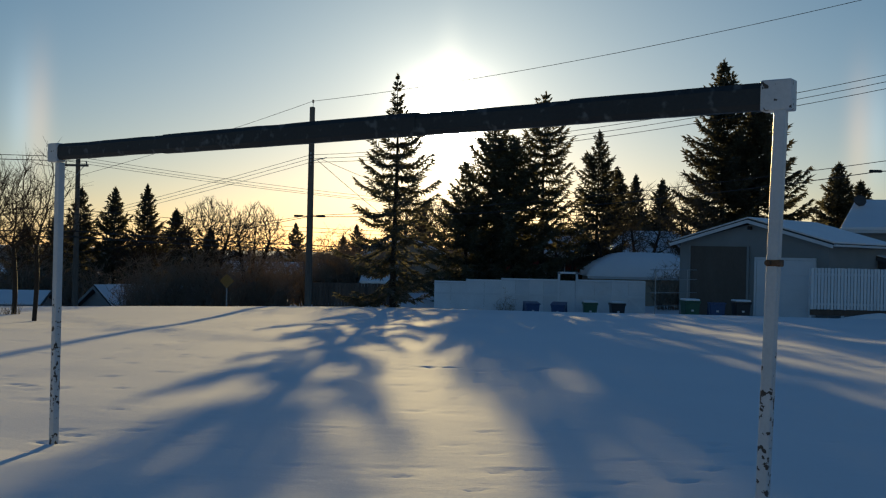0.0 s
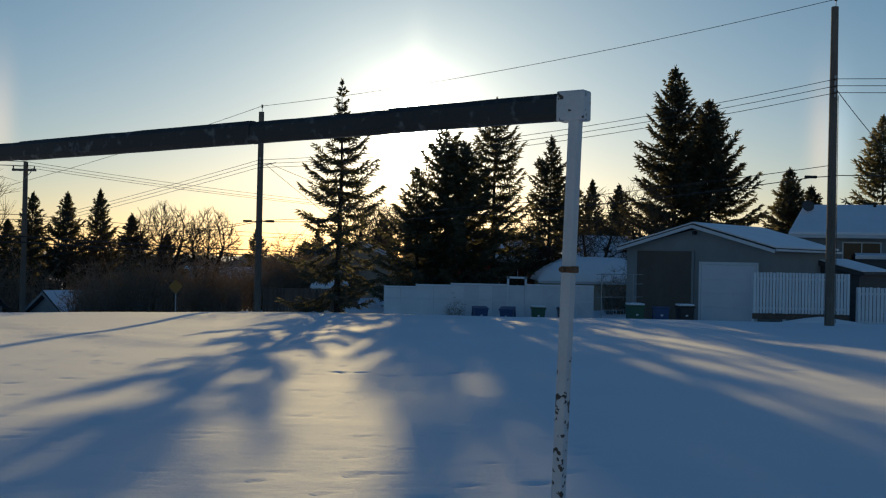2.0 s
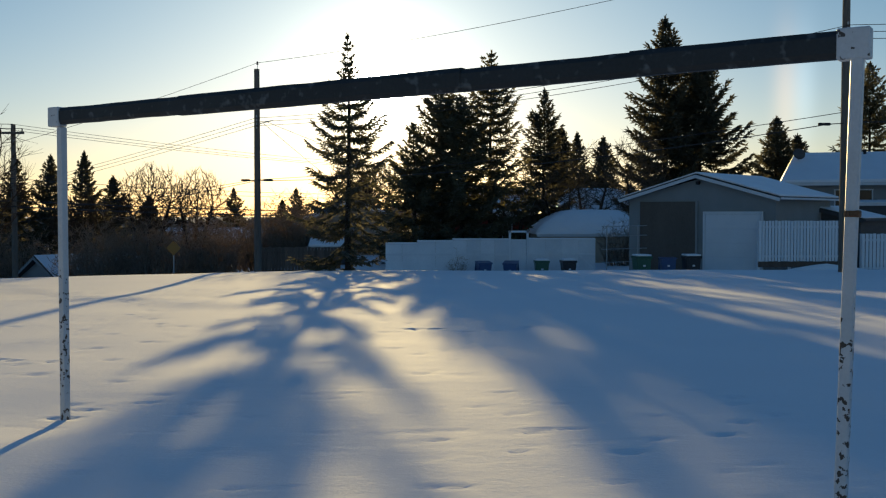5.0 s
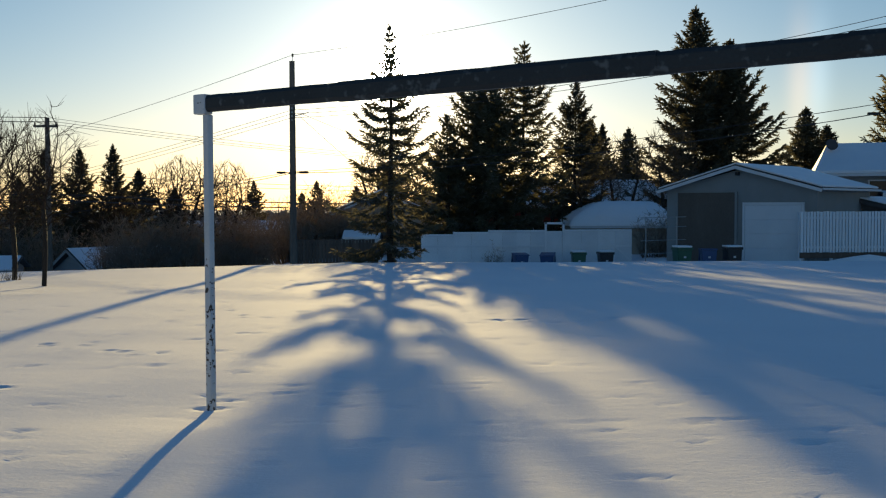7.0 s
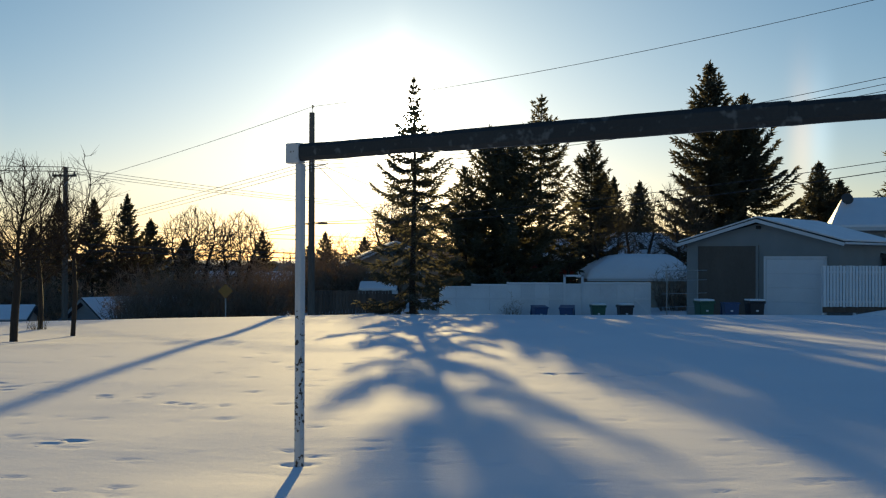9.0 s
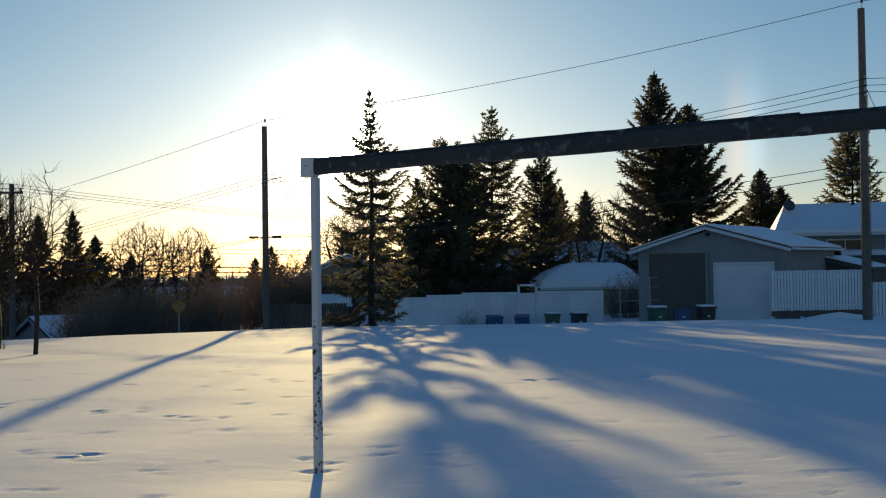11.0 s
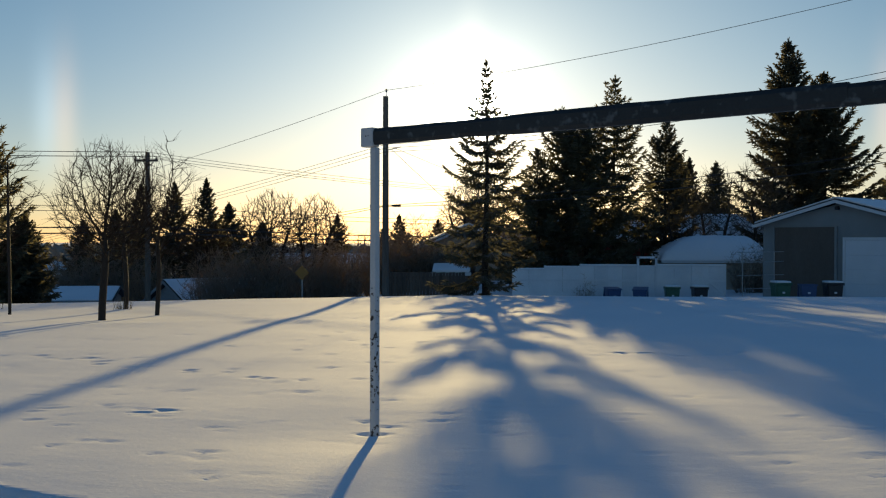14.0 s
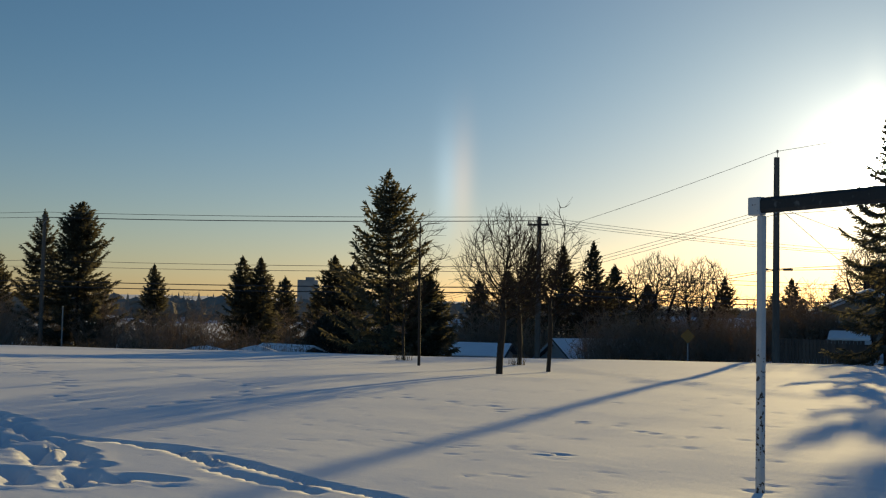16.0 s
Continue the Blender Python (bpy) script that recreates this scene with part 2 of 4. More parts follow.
SIDING_DARK = surface("dark_siding", (0.05, 0.05, 0.052), (0.09, 0.09, 0.092), 0.8, 0.8, 0.3, 20.0, stretch=(1, 1, 8))
RED_WALL = surface("red_siding", (0.20, 0.045, 0.035), (0.30, 0.075, 0.055), 0.8, 0.8, 0.3, 20.0, stretch=(1, 1, 8))
WHITE_TRIM = surface("white_trim_paint", (0.55, 0.57, 0.59), (0.66, 0.68, 0.69), 2.0, 0.5, 0.1, 30.0)
DOOR_WHITE = surface("white_door_paint", (0.58, 0.61, 0.64), (0.70, 0.72, 0.74), 1.0, 0.45, 0.08, 24.0)
DOOR_BROWN = surface("brown_door_paint", (0.072, 0.058, 0.047), (0.112, 0.092, 0.075), 1.5, 0.6, 0.2, 22.0, stretch=(1, 1, 0.4))
SHINGLE = surface("dark_shingles", (0.03, 0.03, 0.032), (0.075, 0.073, 0.07), 4.0, 0.9, 0.5, 22.0)
BIN_BLUE = surface("blue_plastic", (0.03, 0.065, 0.15), (0.045, 0.09, 0.21), 2.0, 0.4, 0.08, 40.0)
BIN_GREEN = surface("green_plastic", (0.02, 0.085, 0.05), (0.035, 0.12, 0.07), 2.0, 0.4, 0.08, 40.0)
BIN_BLACK = surface("black_plastic", (0.018, 0.018, 0.02), (0.035, 0.035, 0.038), 2.0, 0.4, 0.08, 40.0)
RUBBER = surface("rubber", (0.015, 0.015, 0.015), (0.03, 0.03, 0.03), 5.0, 0.8, 0.1, 40.0)
SIGN_YELLOW = surface("yellow_sign_paint", (0.26, 0.11, 0.015), (0.36, 0.16, 0.02), 3.0, 0.5, 0.05, 30.0)
CONCRETE = surface("concrete", (0.26, 0.26, 0.26), (0.38, 0.38, 0.375), 0.05, 0.9, 0.1, 0.6)
GLASS = bpy.data.materials.new("window_glass")
GLASS.use_nodes = True
GLASS.node_tree.nodes["Principled BSDF"].inputs["Base Color"].default_value = (0.02, 0.024, 0.028, 1)
GLASS.node_tree.nodes["Principled BSDF"].inputs["Roughness"].default_value = 0.12
GLASS.node_tree.nodes["Principled BSDF"].inputs["Specular IOR Level"].default_value = 0.3
# distance haze is mixed into this base colour, paler than the trees' own
FAR_WOOD_HAZE = surface("far_woods", (0.20, 0.185, 0.16), (0.33, 0.30, 0.26), 0.02, 1.0, 0.0, 0.3, spec=0.0)


# ---- mesh helpers ----
def box(bm, centre, size, turn=None, bevel=0.0):
    made = bmesh.ops.create_cube(bm, size=1.0)
    m = Matrix.Translation(centre) @ (turn or Matrix()) @ Matrix.Diagonal((*size, 1))
    bmesh.ops.transform(bm, matrix=m, verts=made["verts"])
    if bevel:
        edges = list({e for v in made["verts"] for e in v.link_edges})
        bmesh.ops.bevel(bm, geom=edges, offset=bevel, segments=2, affect="EDGES", profile=0.5)
    return bm


def rod(bm, a, b, r0, r1=None, n=10):
    a, b = Vector(a), Vector(b)
    d = b - a
    made = bmesh.ops.create_cone(bm, cap_ends=True, segments=n, radius1=r0, radius2=r0 if r1 is None else r1, depth=d.length)
    bmesh.ops.transform(bm, matrix=Matrix.Translation((a + b) / 2) @ d.to_track_quat("Z", "Y").to_matrix().to_4x4(), verts=made["verts"])
    return bm


def prism(bm, outline, d0, d1, axis="y"):
    """A solid: an outline of (across, up) points drawn out from d0 to d1."""
    def put(p, d):
        return (p[0], d, p[1]) if axis == "y" else (d, p[0], p[1])
    a = [bm.verts.new(put(p, d0)) for p in outline]
    b = [bm.verts.new(put(p, d1)) for p in outline]
    n = len(outline)
    bm.faces.new(a)
    bm.faces.new(b[::-1])
    for i in range(n):
        bm.faces.new((a[i], b[i], b[(i + 1) % n], a[(i + 1) % n]))
    bmesh.ops.recalc_face_normals(bm, faces=bm.faces)
    return bm


def mesh_from(name, verts, faces, material, smooth=False):
    me = bpy.data.meshes.new(name)
    me.from_pydata(verts, [], faces)
    me.materials.append(material)
    if smooth:
        me.polygons.foreach_set("use_smooth", [True] * len(me.polygons))
    me.update()
    return me


def part(name, bm, material, parent=None, label=""):
    me = bpy.data.meshes.new(name)
    bm.to_mesh(me)
    bm.free()
    me.materials.append(material)
    ob = new(name, me)
    ob.parent = parent
    return tagged(ob, label)


def thing(name, m, label, category, group="", kind=""):
    ob = new(name)
    ob.matrix_basis = m
    return tagged(ob, label, category, group, kind)


def bm_box(*a, **k):
    return box(bmesh.new(), *a, **k)


def bm_rod(*a, **k):
    return rod(bmesh.new(), *a, **k)


# ---- ground ----
def smooth_step(a, b, v):
    t = min(1.0, max(0.0, (v - a) / (b - a)))
    return t * t * (3 - 2 * t)


def ramp_up(start, soft, v):
    """Zero before start, then slope one, with a soft bend."""
    d = v - start
    if d <= -soft:
        return 0.0
    if d >= soft:
        return d
    return (d + soft) ** 2 / (4 * soft)


def level(x, y):
    """The large form of the snow field: a gentle fall, a crest, and lower yards behind it."""
    left = smooth_step(-5, -16, x)
    z = -0.0125 * min(max(y, -60), 36)
    z -= 0.018 * (ramp_up(3, 2, -x) - ramp_up(48, 4, -x)) * smooth_step(14, 30, y)
    z += 0.018 * (ramp_up(2.4, 1, -x) - ramp_up(8, 2, -x)) * (1 - smooth_step(10, 26, y))
    bottom = 46 + 14 * left
    slope = 0.060 + 0.030 * left
    z -= slope * (ramp_up(36, 2.5, y) - ramp_up(bottom, 4, y))
    z -= 0.62 * smooth_step(39.5, 44, y) * smooth_step(9.5, 6.5, x) * (1 - left) * (1 - smooth_step(48.5, 52, y))
    z -= 0.012 * max(0, min(y, 400) - 70) * left
    z -= 0.045 * math.exp(-((x + 3.5) ** 2 + (y - 8.4) ** 2) / 1.3)
    return z


rng = random.Random(4)
DENTS = []          # x, y, turn, half length, half width, depth


def tread(points, step, side, length, width, depth, jitter=0.05):
    for (x0, y0), (x1, y1) in zip(points, points[1:]):
        d = math.hypot(x1 - x0, y1 - y0)
        for i in range(max(1, round(d / step))):
            f = (i + rng.random() * 0.3) / max(1, round(d / step))
            s = side if len(DENTS) % 2 else -side
            nx, ny = -(y1 - y0) / d, (x1 - x0) / d
            DENTS.append((x0 + (x1 - x0) * f + nx * s + rng.uniform(-jitter, jitter), y0 + (y1 - y0) * f + ny * s + rng.uniform(-jitter, jitter),
                          math.atan2(y1 - y0, x1 - x0) + rng.uniform(-0.25, 0.25), length * rng.uniform(0.8, 1.25), width * rng.uniform(0.85, 1.2), depth * rng.uniform(0.7, 1.2)))


# dragged steps, and a trodden patch beside them
for drag in ([(-13.5, 8.6), (-11.1, 7.6), (-10.2, 7.2), (-9.6, 7.07), (-9.09, 7.04), (-8.47, 7.08), (-8.0, 7.02)], [(-8.6, 6.98), (-8.25, 6.88), (-7.45, 6.43)],
             [(-7.62, 6.75), (-6.96, 6.42), (-6.45, 6.2), (-5.75, 6.02), (-4.9, 5.7)], [(-7.25, 6.2), (-6.6, 5.98), (-6.2, 5.9)]):
    tread(drag, 0.13, 0.006, 0.20, 0.05, 0.10, 0.008)
tread([(-12.0, 8.0), (-11.0, 7.45), (-10.2, 6.95), (-9.5, 6.45), (-8.9, 6.1)], 0.13, 0.2, 0.17, 0.10, 0.16, 0.13)
tread([(-8.9, 6.1), (-8.4, 5.6), (-7.8, 5.0)], 0.14, 0.2, 0.16, 0.10, 0.15, 0.12)
tread([(-7.75, 5.55), (-7.3, 5.5)], 0.24, 0.10, 0.20, 0.09, 0.10)
tread([(-9.6, 14.1), (-7.4, 13.0), (-5.6, 11.9), (-4.5, 11.1)], 0.62, 0.07, 0.08, 0.04, 0.035)
tread([(-24.2, 23.9), (-19.8, 19.8), (-16.9, 16.6), (-14.6, 15.1), (-12.7, 14.1), (-11.8, 13.4), (-11.3, 12.2), (-11.05, 10.6), (-11.3, 8.6)], 0.62, 0.09, 0.11, 0.06, 0.06)
tread([(-24, 20), (-18.6, 15.0), (-15.8, 13.2), (-13.8, 11.3), (-12.2, 9.6)], 0.62, 0.10, 0.11, 0.06, 0.055)
tread([(-26, 19.5), (-20.5, 15.8), (-17, 12.4)], 0.6, 0.3, 0.11, 0.06, 0.05, 0.2)
tread([(-9.9, 12.7), (-9.4, 13.5), (-8.0, 13.1), (-6.6, 12.0), (-4.9, 11.3)], 0.45, 0.08, 0.08, 0.04, 0.035)
tread([(-5.5, 8.9), (-5.2, 8.8)], 0.16, 0.05, 0.10, 0.036, 0.045)
tread([(1.9, 9.4), (2.05, 8.6), (1.9, 7.8), (0.3, 6.65)], 0.5, 0.09, 0.08, 0.045, 0.035)
tread([(-0.8, 15.3), (0.4, 14.8), (1.3, 15.6)], 0.4, 0.08, 0.10, 0.06, 0.05)
tread([(7, 30), (10, 33), (13, 34)], 0.4, 0.2, 0.2, 0.12, 0.07, 0.3)
for _ in range(900):                                                  # scattered marks of wind and small feet
    yy = 5 + 22 * rng.random() ** 1.3
    xx = rng.uniform(-11, 7)
    for _k in range(rng.choice((1, 1, 2, 3))):
        DENTS.append((xx + rng.uniform(-0.25, 0.25), yy + rng.uniform(-0.1, 0.1), rng.uniform(-0.5, 0.5), rng.uniform(0.03, 0.09), rng.uniform(0.012, 0.026) * (1 + yy / 30), rng.uniform(0.004, 0.014) * (1 + yy / 20)))
for px, py in ((-3.425, 8.34), (1.37, 5.12)):
    DENTS.append((px, py, 0, 0.075, 0.06, 0.05))
buckets = {}
for dent in DENTS:
    for ix in range(math.floor(dent[0] - 1), math.floor(dent[0] + 1) + 1):
        for iy in range(math.floor(dent[1] - 1), math.floor(dent[1] + 1) + 1):
            buckets.setdefault((ix, iy), []).append(dent)


def snow_height(x, y):
    z = level(x, y)
    if -60 < x < 60 and -40 < y < 75:
        z += 0.05 * noise.noise((x * 0.13, y * 0.16, 0.3)) * smooth_step(-1, 12, abs(y))
        z += 0.011 * noise.noise((x * 0.5, y * 0.7, 4.1)) + 0.0022 * noise.noise((x * 1.5, y * 3.0, 9.2))
    if -16 < x < 9 and 3 < y < 18:
        crust = smooth_step(-0.15, 0.45, noise.noise((x * 0.45, y * 0.6, 6.3)))
        z += 0.0012 * noise.noise((x * 4.2, y * 7.0, 1.7))
        z += 0.0075 * crust * max(0.0, 0.32 - abs(noise.noise((x * 1.7 + 0.4 * y, y * 5.2, 3.9))))
    low = rim = 0.0
    for dx, dy, turn, a, b, depth in buckets.get((math.floor(x), math.floor(y)), ()):
        c, s = math.cos(turn), math.sin(turn)
        u, v = ((x - dx) * c + (y - dy) * s) / a, ((y - dy) * c - (x - dx) * s) / b
        r = u * u + v * v
        if r < 7:
            low = min(low, -depth * math.exp(-r ** 2.4))
            rim = max(rim, 0.10 * depth * math.exp(-((math.sqrt(r) - 1.5) / 0.35) ** 2))
    z += low + rim * max(0.0, 1 + low / 0.02)
    if low < -0.03:
        z += 0.014 * noise.noise((x * 6, y * 6, 2.2))
    return z


def graded(dense, reach):
    """Lines: dense stretches of (from, to, step), then widening to reach on both sides."""
    out = []
    for a, b, s in dense:
        k = max(1, round((b - a) / s))
        out += [a + (b - a) * i / k for i in range(k)]
    out.append(dense[-1][1])
    low, high = [], []
    step, p = dense[-1][2], out[-1]
    while p < reach:
        step *= 1.35
        p += step
        high.append(p)
    step, p = dense[0][2], out[0]
    while p > -reach:
        step *= 1.35
        p -= step
        low.append(p)
    return low[::-1] + out + high


xs = graded([(-40, -26, 0.4), (-26, -13, 0.13), (-13, -4, 0.06), (-4, 4, 0.085), (4, 18, 0.25)], 2500)
ys = graded([(-6, 4.4, 0.4), (4.4, 10, 0.055), (10, 18, 0.10), (18, 28, 0.15), (28, 40, 0.22), (40, 70, 0.8)], 2500)
verts = [(x, y, snow_height(x, y)) for y in ys for x in xs]
w = len(xs)
faces = [(j * w + i, j * w + i + 1, (j + 1) * w + i + 1, (j + 1) * w + i) for j in range(len(ys) - 1) for i in range(w - 1)]
tagged(new("ground", mesh_from("ground", verts, faces, SNOW, True)), "wind-rippled snow field with footprints and dragged tracks", "snow", kind="structure")


# ---- goal frame ----
def goal_frame():
    left, right = Vector((-3.425, 8.34, 0)), Vector((1.44, 5.12, 0))
    top = 2.30
    g = thing("goal_frame", Matrix.Translation((0, 0, 0)), "old white goal frame with dark wrapped crossbar standing in snow", "goal")
    along = (right - left).normalized()
    turn = Matrix.Rotation(math.atan2(along.y, along.x), 4, "Z")
    for p, h in ((left, top - 0.14), (right, top - 0.06)):
        b = bm_box((p.x, p.y, (h - 0.5) / 2), (0.059, 0.059, h + 0.5), turn, 0.010)
        if p is right:
            for v in b.verts:
                v.co.x += 0.026 * (v.co.z - 1.485) - 0.005
        part("post", b, POST_PAINT, g, "white painted steel post with flaked rusty spots")
    length = (right - left).length
    # the crossbar: one long beam, wrapped in lengths that overlap a little
    bar_l, bar_r = left + Vector((0, 0, top - 0.060)), right + Vector((0.03, 0, top + 0.004))
    cuts = (0.0, 0.22, 0.62, 0.80, 0.995)
    for i, (f0, f1) in enumerate(zip(cuts, cuts[1:])):
        bm = bmesh.new()
        sections = 12
        rings = []
        fat = (0.064, 0.071, 0.066, 0.069)[i]
        for k in range(sections + 1):
            f = f0 + (f1 - f0) * k / sections
            c = bar_l.lerp(bar_r, f) + Vector((0, 0, (0.003, 0.001, -0.004, 0.001)[i] + 0.0035 * noise.noise((f * 22, i, 0))))
            side = Vector((-along.y, along.x, 0))
            hh, hw = fat + 0.0025 * noise.noise((f * 30, i, 3)), 0.036 + 0.003 * (i % 2)
            ring = []
            for a in range(12):
                q = a / 12 * math.tau
                cx, cz = math.cos(q), math.sin(q)
                r = (abs(cx) ** 5 + abs(cz) ** 5) ** (-1 / 5)
                ring.append(bm.verts.new(c + side * (hw * cx * r) + Vector((0, 0, hh * cz * r))))
            rings.append(ring)
        for ra, rb in zip(rings, rings[1:]):
            for a in range(12):
                bm.faces.new((ra[a], ra[(a + 1) % 12], rb[(a + 1) % 12], rb[a]))
        bm.faces.new(rings[0][::-1])
        bm.faces.new(rings[-1])
        bmesh.ops.recalc_face_normals(bm, faces=bm.faces)
        part("crossbar", bm, BAR_PAINT, g, "dark scuffed crossbar wrap")
    for p, c, ends, wide in ((left, bar_l, -0.052, 0.125), (right, bar_r, -0.03, 0.155)):
        mid = c + along * ends
        part("corner_cap", bm_box(mid, (wide, 0.088, 0.152), turn, 0.009), CAP_PAINT, g, "white painted steel corner cap")
    side = Vector((along.y, -along.x, 0))
    clamp = bmesh.new()
    box(clamp, right + Vector((0, 0, 1.485)), (0.070, 0.070, 0.034), turn, 0.006)
    rod(clamp, right + Vector((0, 0, 1.485)) + side * 0.03 - along * 0.02, right + Vector((0, 0, 1.485)) + side * 0.056 - along * 0.02, 0.014)
    rod(clamp, right + Vector((0, 0, 1.485)) + side * 0.03 + along * 0.03, right + Vector((0, 0, 1.49)) + side * 0.05 + along * 0.03, 0.011)
    part("clamp", clamp, RUST, g, "rusty bolted net clamp")


goal_frame()


# ---- trees ----
def add_tube(V, F, a, b, r0, r1, n=5):
    d = (b - a)
    if d.length < 1e-5:
        return
    q = d.to_track_quat("Z", "Y")
    s = len(V)
    for p, r in ((a, r0), (b, r1)):
        for k in range(n):
            t = k / n * math.tau
            V.append(p + q @ Vector((r * math.cos(t), r * math.sin(t), 0)))
    for k in range(n):
        F.append((s + k, s + (k + 1) % n, s + n + (k + 1) % n, s + n + k))


def add_sprig(V, F, p, d, length, width, rnd):
    """A needled twig: two crossed kites with a ragged waist."""
    q = d.to_track_quat("Z", "Y")
    spin = rnd.random() * math.pi
    for k in range(2):
        t = spin + k * math.pi / 2
        s = q @ Vector((math.cos(t), math.sin(t), 0)) * width
        i = len(V)
        f = rnd.uniform(0.3, 0.55)
        V.extend((p, p + d * (length * f) + s, p + d * length, p + d * (length * f * 1.15) - s))
        F.append((i, i + 1, i + 2, i + 3))


def spruce(x, y, height, radius, seed, label, needles=NEEDLES, twig=0.30, bare=0.04, gap=1.0, lean=0.0, droop=0.12, group="spruces", base=None, power=0.85, wide=0.2, whorl=(4, 6), taper=1.7, profile=None, ascend=0.0):
    rnd = random.Random(seed)
    z0 = level(x, y) - 0.15 if base is None else base
    t = thing("spruce_tree", Matrix.Translation((x, y, z0)), label, "tree", group)
    V, F = [], []
    girth = 0.012 * height + 0.03
    prev = Vector((0, 0, 0))
    steps = 10
    axis = [prev]
    for i in range(1, steps + 1):
        f = i / steps
        p = Vector((lean * f * height + 0.04 * math.sin(f * 5 + seed), 0.03 * math.cos(f * 4 + seed), height * f))
        add_tube(V, F, prev, p, girth * (1 - 0.94 * (f - 1 / steps)), girth * (1 - 0.94 * f), 8)
        prev = p
        axis.append(p)
    trunk = new("trunk", mesh_from("trunk", V, F, BARK, True))
    trunk.parent = t
    V, F = [], []
    h = height * bare
    while h < height * 0.995:
        f = h / height
        reach = radius * min((1 - f) ** power, 0.02 + taper * (1 - f)) * min(1.0, 0.55 + 3 * f) + 0.03
        if profile:
            reach = radius * float(np.interp(f, *zip(*profile)))
        k = int(f * steps)
        centre = axis[k].lerp(axis[min(k + 1, steps)], f * steps - k)
        n = rnd.randint(*whorl) if f < 0.9 else 4
        start = rnd.random() * math.tau
        for b in range(n):
            a = start + (b + rnd.uniform(-0.3, 0.3)) / n * math.tau
            L = reach * rnd.uniform(0.55, 1.18)
            if rnd.random() < 0.08:
                L *= 0.4
            out = Vector((math.cos(a), math.sin(a), 0))
            rise = ascend - droop * 1.6 * (1 - f) + 0.75 * f * f + rnd.uniform(-0.2, 0.2)
            curl = 0.30 * rnd.uniform(0.5, 1.3)
            m = max(2, int(L / (0.42 * twig)))
            last = centre
            for j in range(1, m + 1):
                g = j / m
                p = centre + out * (L * g) + Vector((0, 0, L * (rise * g - droop * math.sin(g * math.pi) + curl * g * g * 0.6)))
                if j % 2 == 0 or j == m:
                    add_tube(V, F, last, p, 0.011 * L * (1.15 - g) + 0.004, 0.011 * L * (1.05 - g) + 0.003, 3)
                    last = p
                along = (out + Vector((0, 0, rise + curl * g))).normalized()
                cross = Vector((-out.y, out.x, 0))
                if g < 0.12 and f < 0.85:
                    continue
                span = twig * (0.55 + 0.75 * math.sin(min(1, g * 1.1) * math.pi * 0.75)) * min(1.0, 0.22 + L / (3.0 * twig))
                for side in (-1, 1, -1, 1):
                    d = (along * rnd.uniform(0.4, 0.95) + cross * side * rnd.uniform(0.45, 1.0) + Vector((0, 0, rnd.uniform(-0.50, 0.25)))).normalized()
                    add_sprig(V, F, p - along * (rnd.random() * 0.3 * twig), d, span * rnd.uniform(0.7, 1.4), twig * wide * rnd.uniform(0.4, 0.7), rnd)
                for _k in range(2):
                    d = (along + Vector((rnd.uniform(-0.4, 0.4), rnd.uniform(-0.4, 0.4), rnd.uniform(-0.7, 0.6)))).normalized()
                    add_sprig(V, F, p, d, span * rnd.uniform(0.6, 1.0), twig * wide * 0.55, rnd)
                d = (along * 0.4 + cross * rnd.uniform(-0.6, 0.6) + Vector((0, 0, -1))).normalized()
                add_sprig(V, F, p, d, span * rnd.uniform(0.5, 0.9), twig * wide * 0.55, rnd)
        h += gap * (0.028 * height * (1.15 - 0.7 * f)) * rnd.uniform(0.8, 1.25)
    for j in range(14):
        a = rnd.random() * math.tau
        add_sprig(V, F, axis[-1] - Vector((0, 0, 0.09 * j * twig)), Vector((math.cos(a) * 0.35, math.sin(a) * 0.35, 1)).normalized(), twig * 0.55, twig * wide * 0.45, rnd)
    crown = new("crown", mesh_from("crown", V, F, needles))
    crown.parent = t
    return t


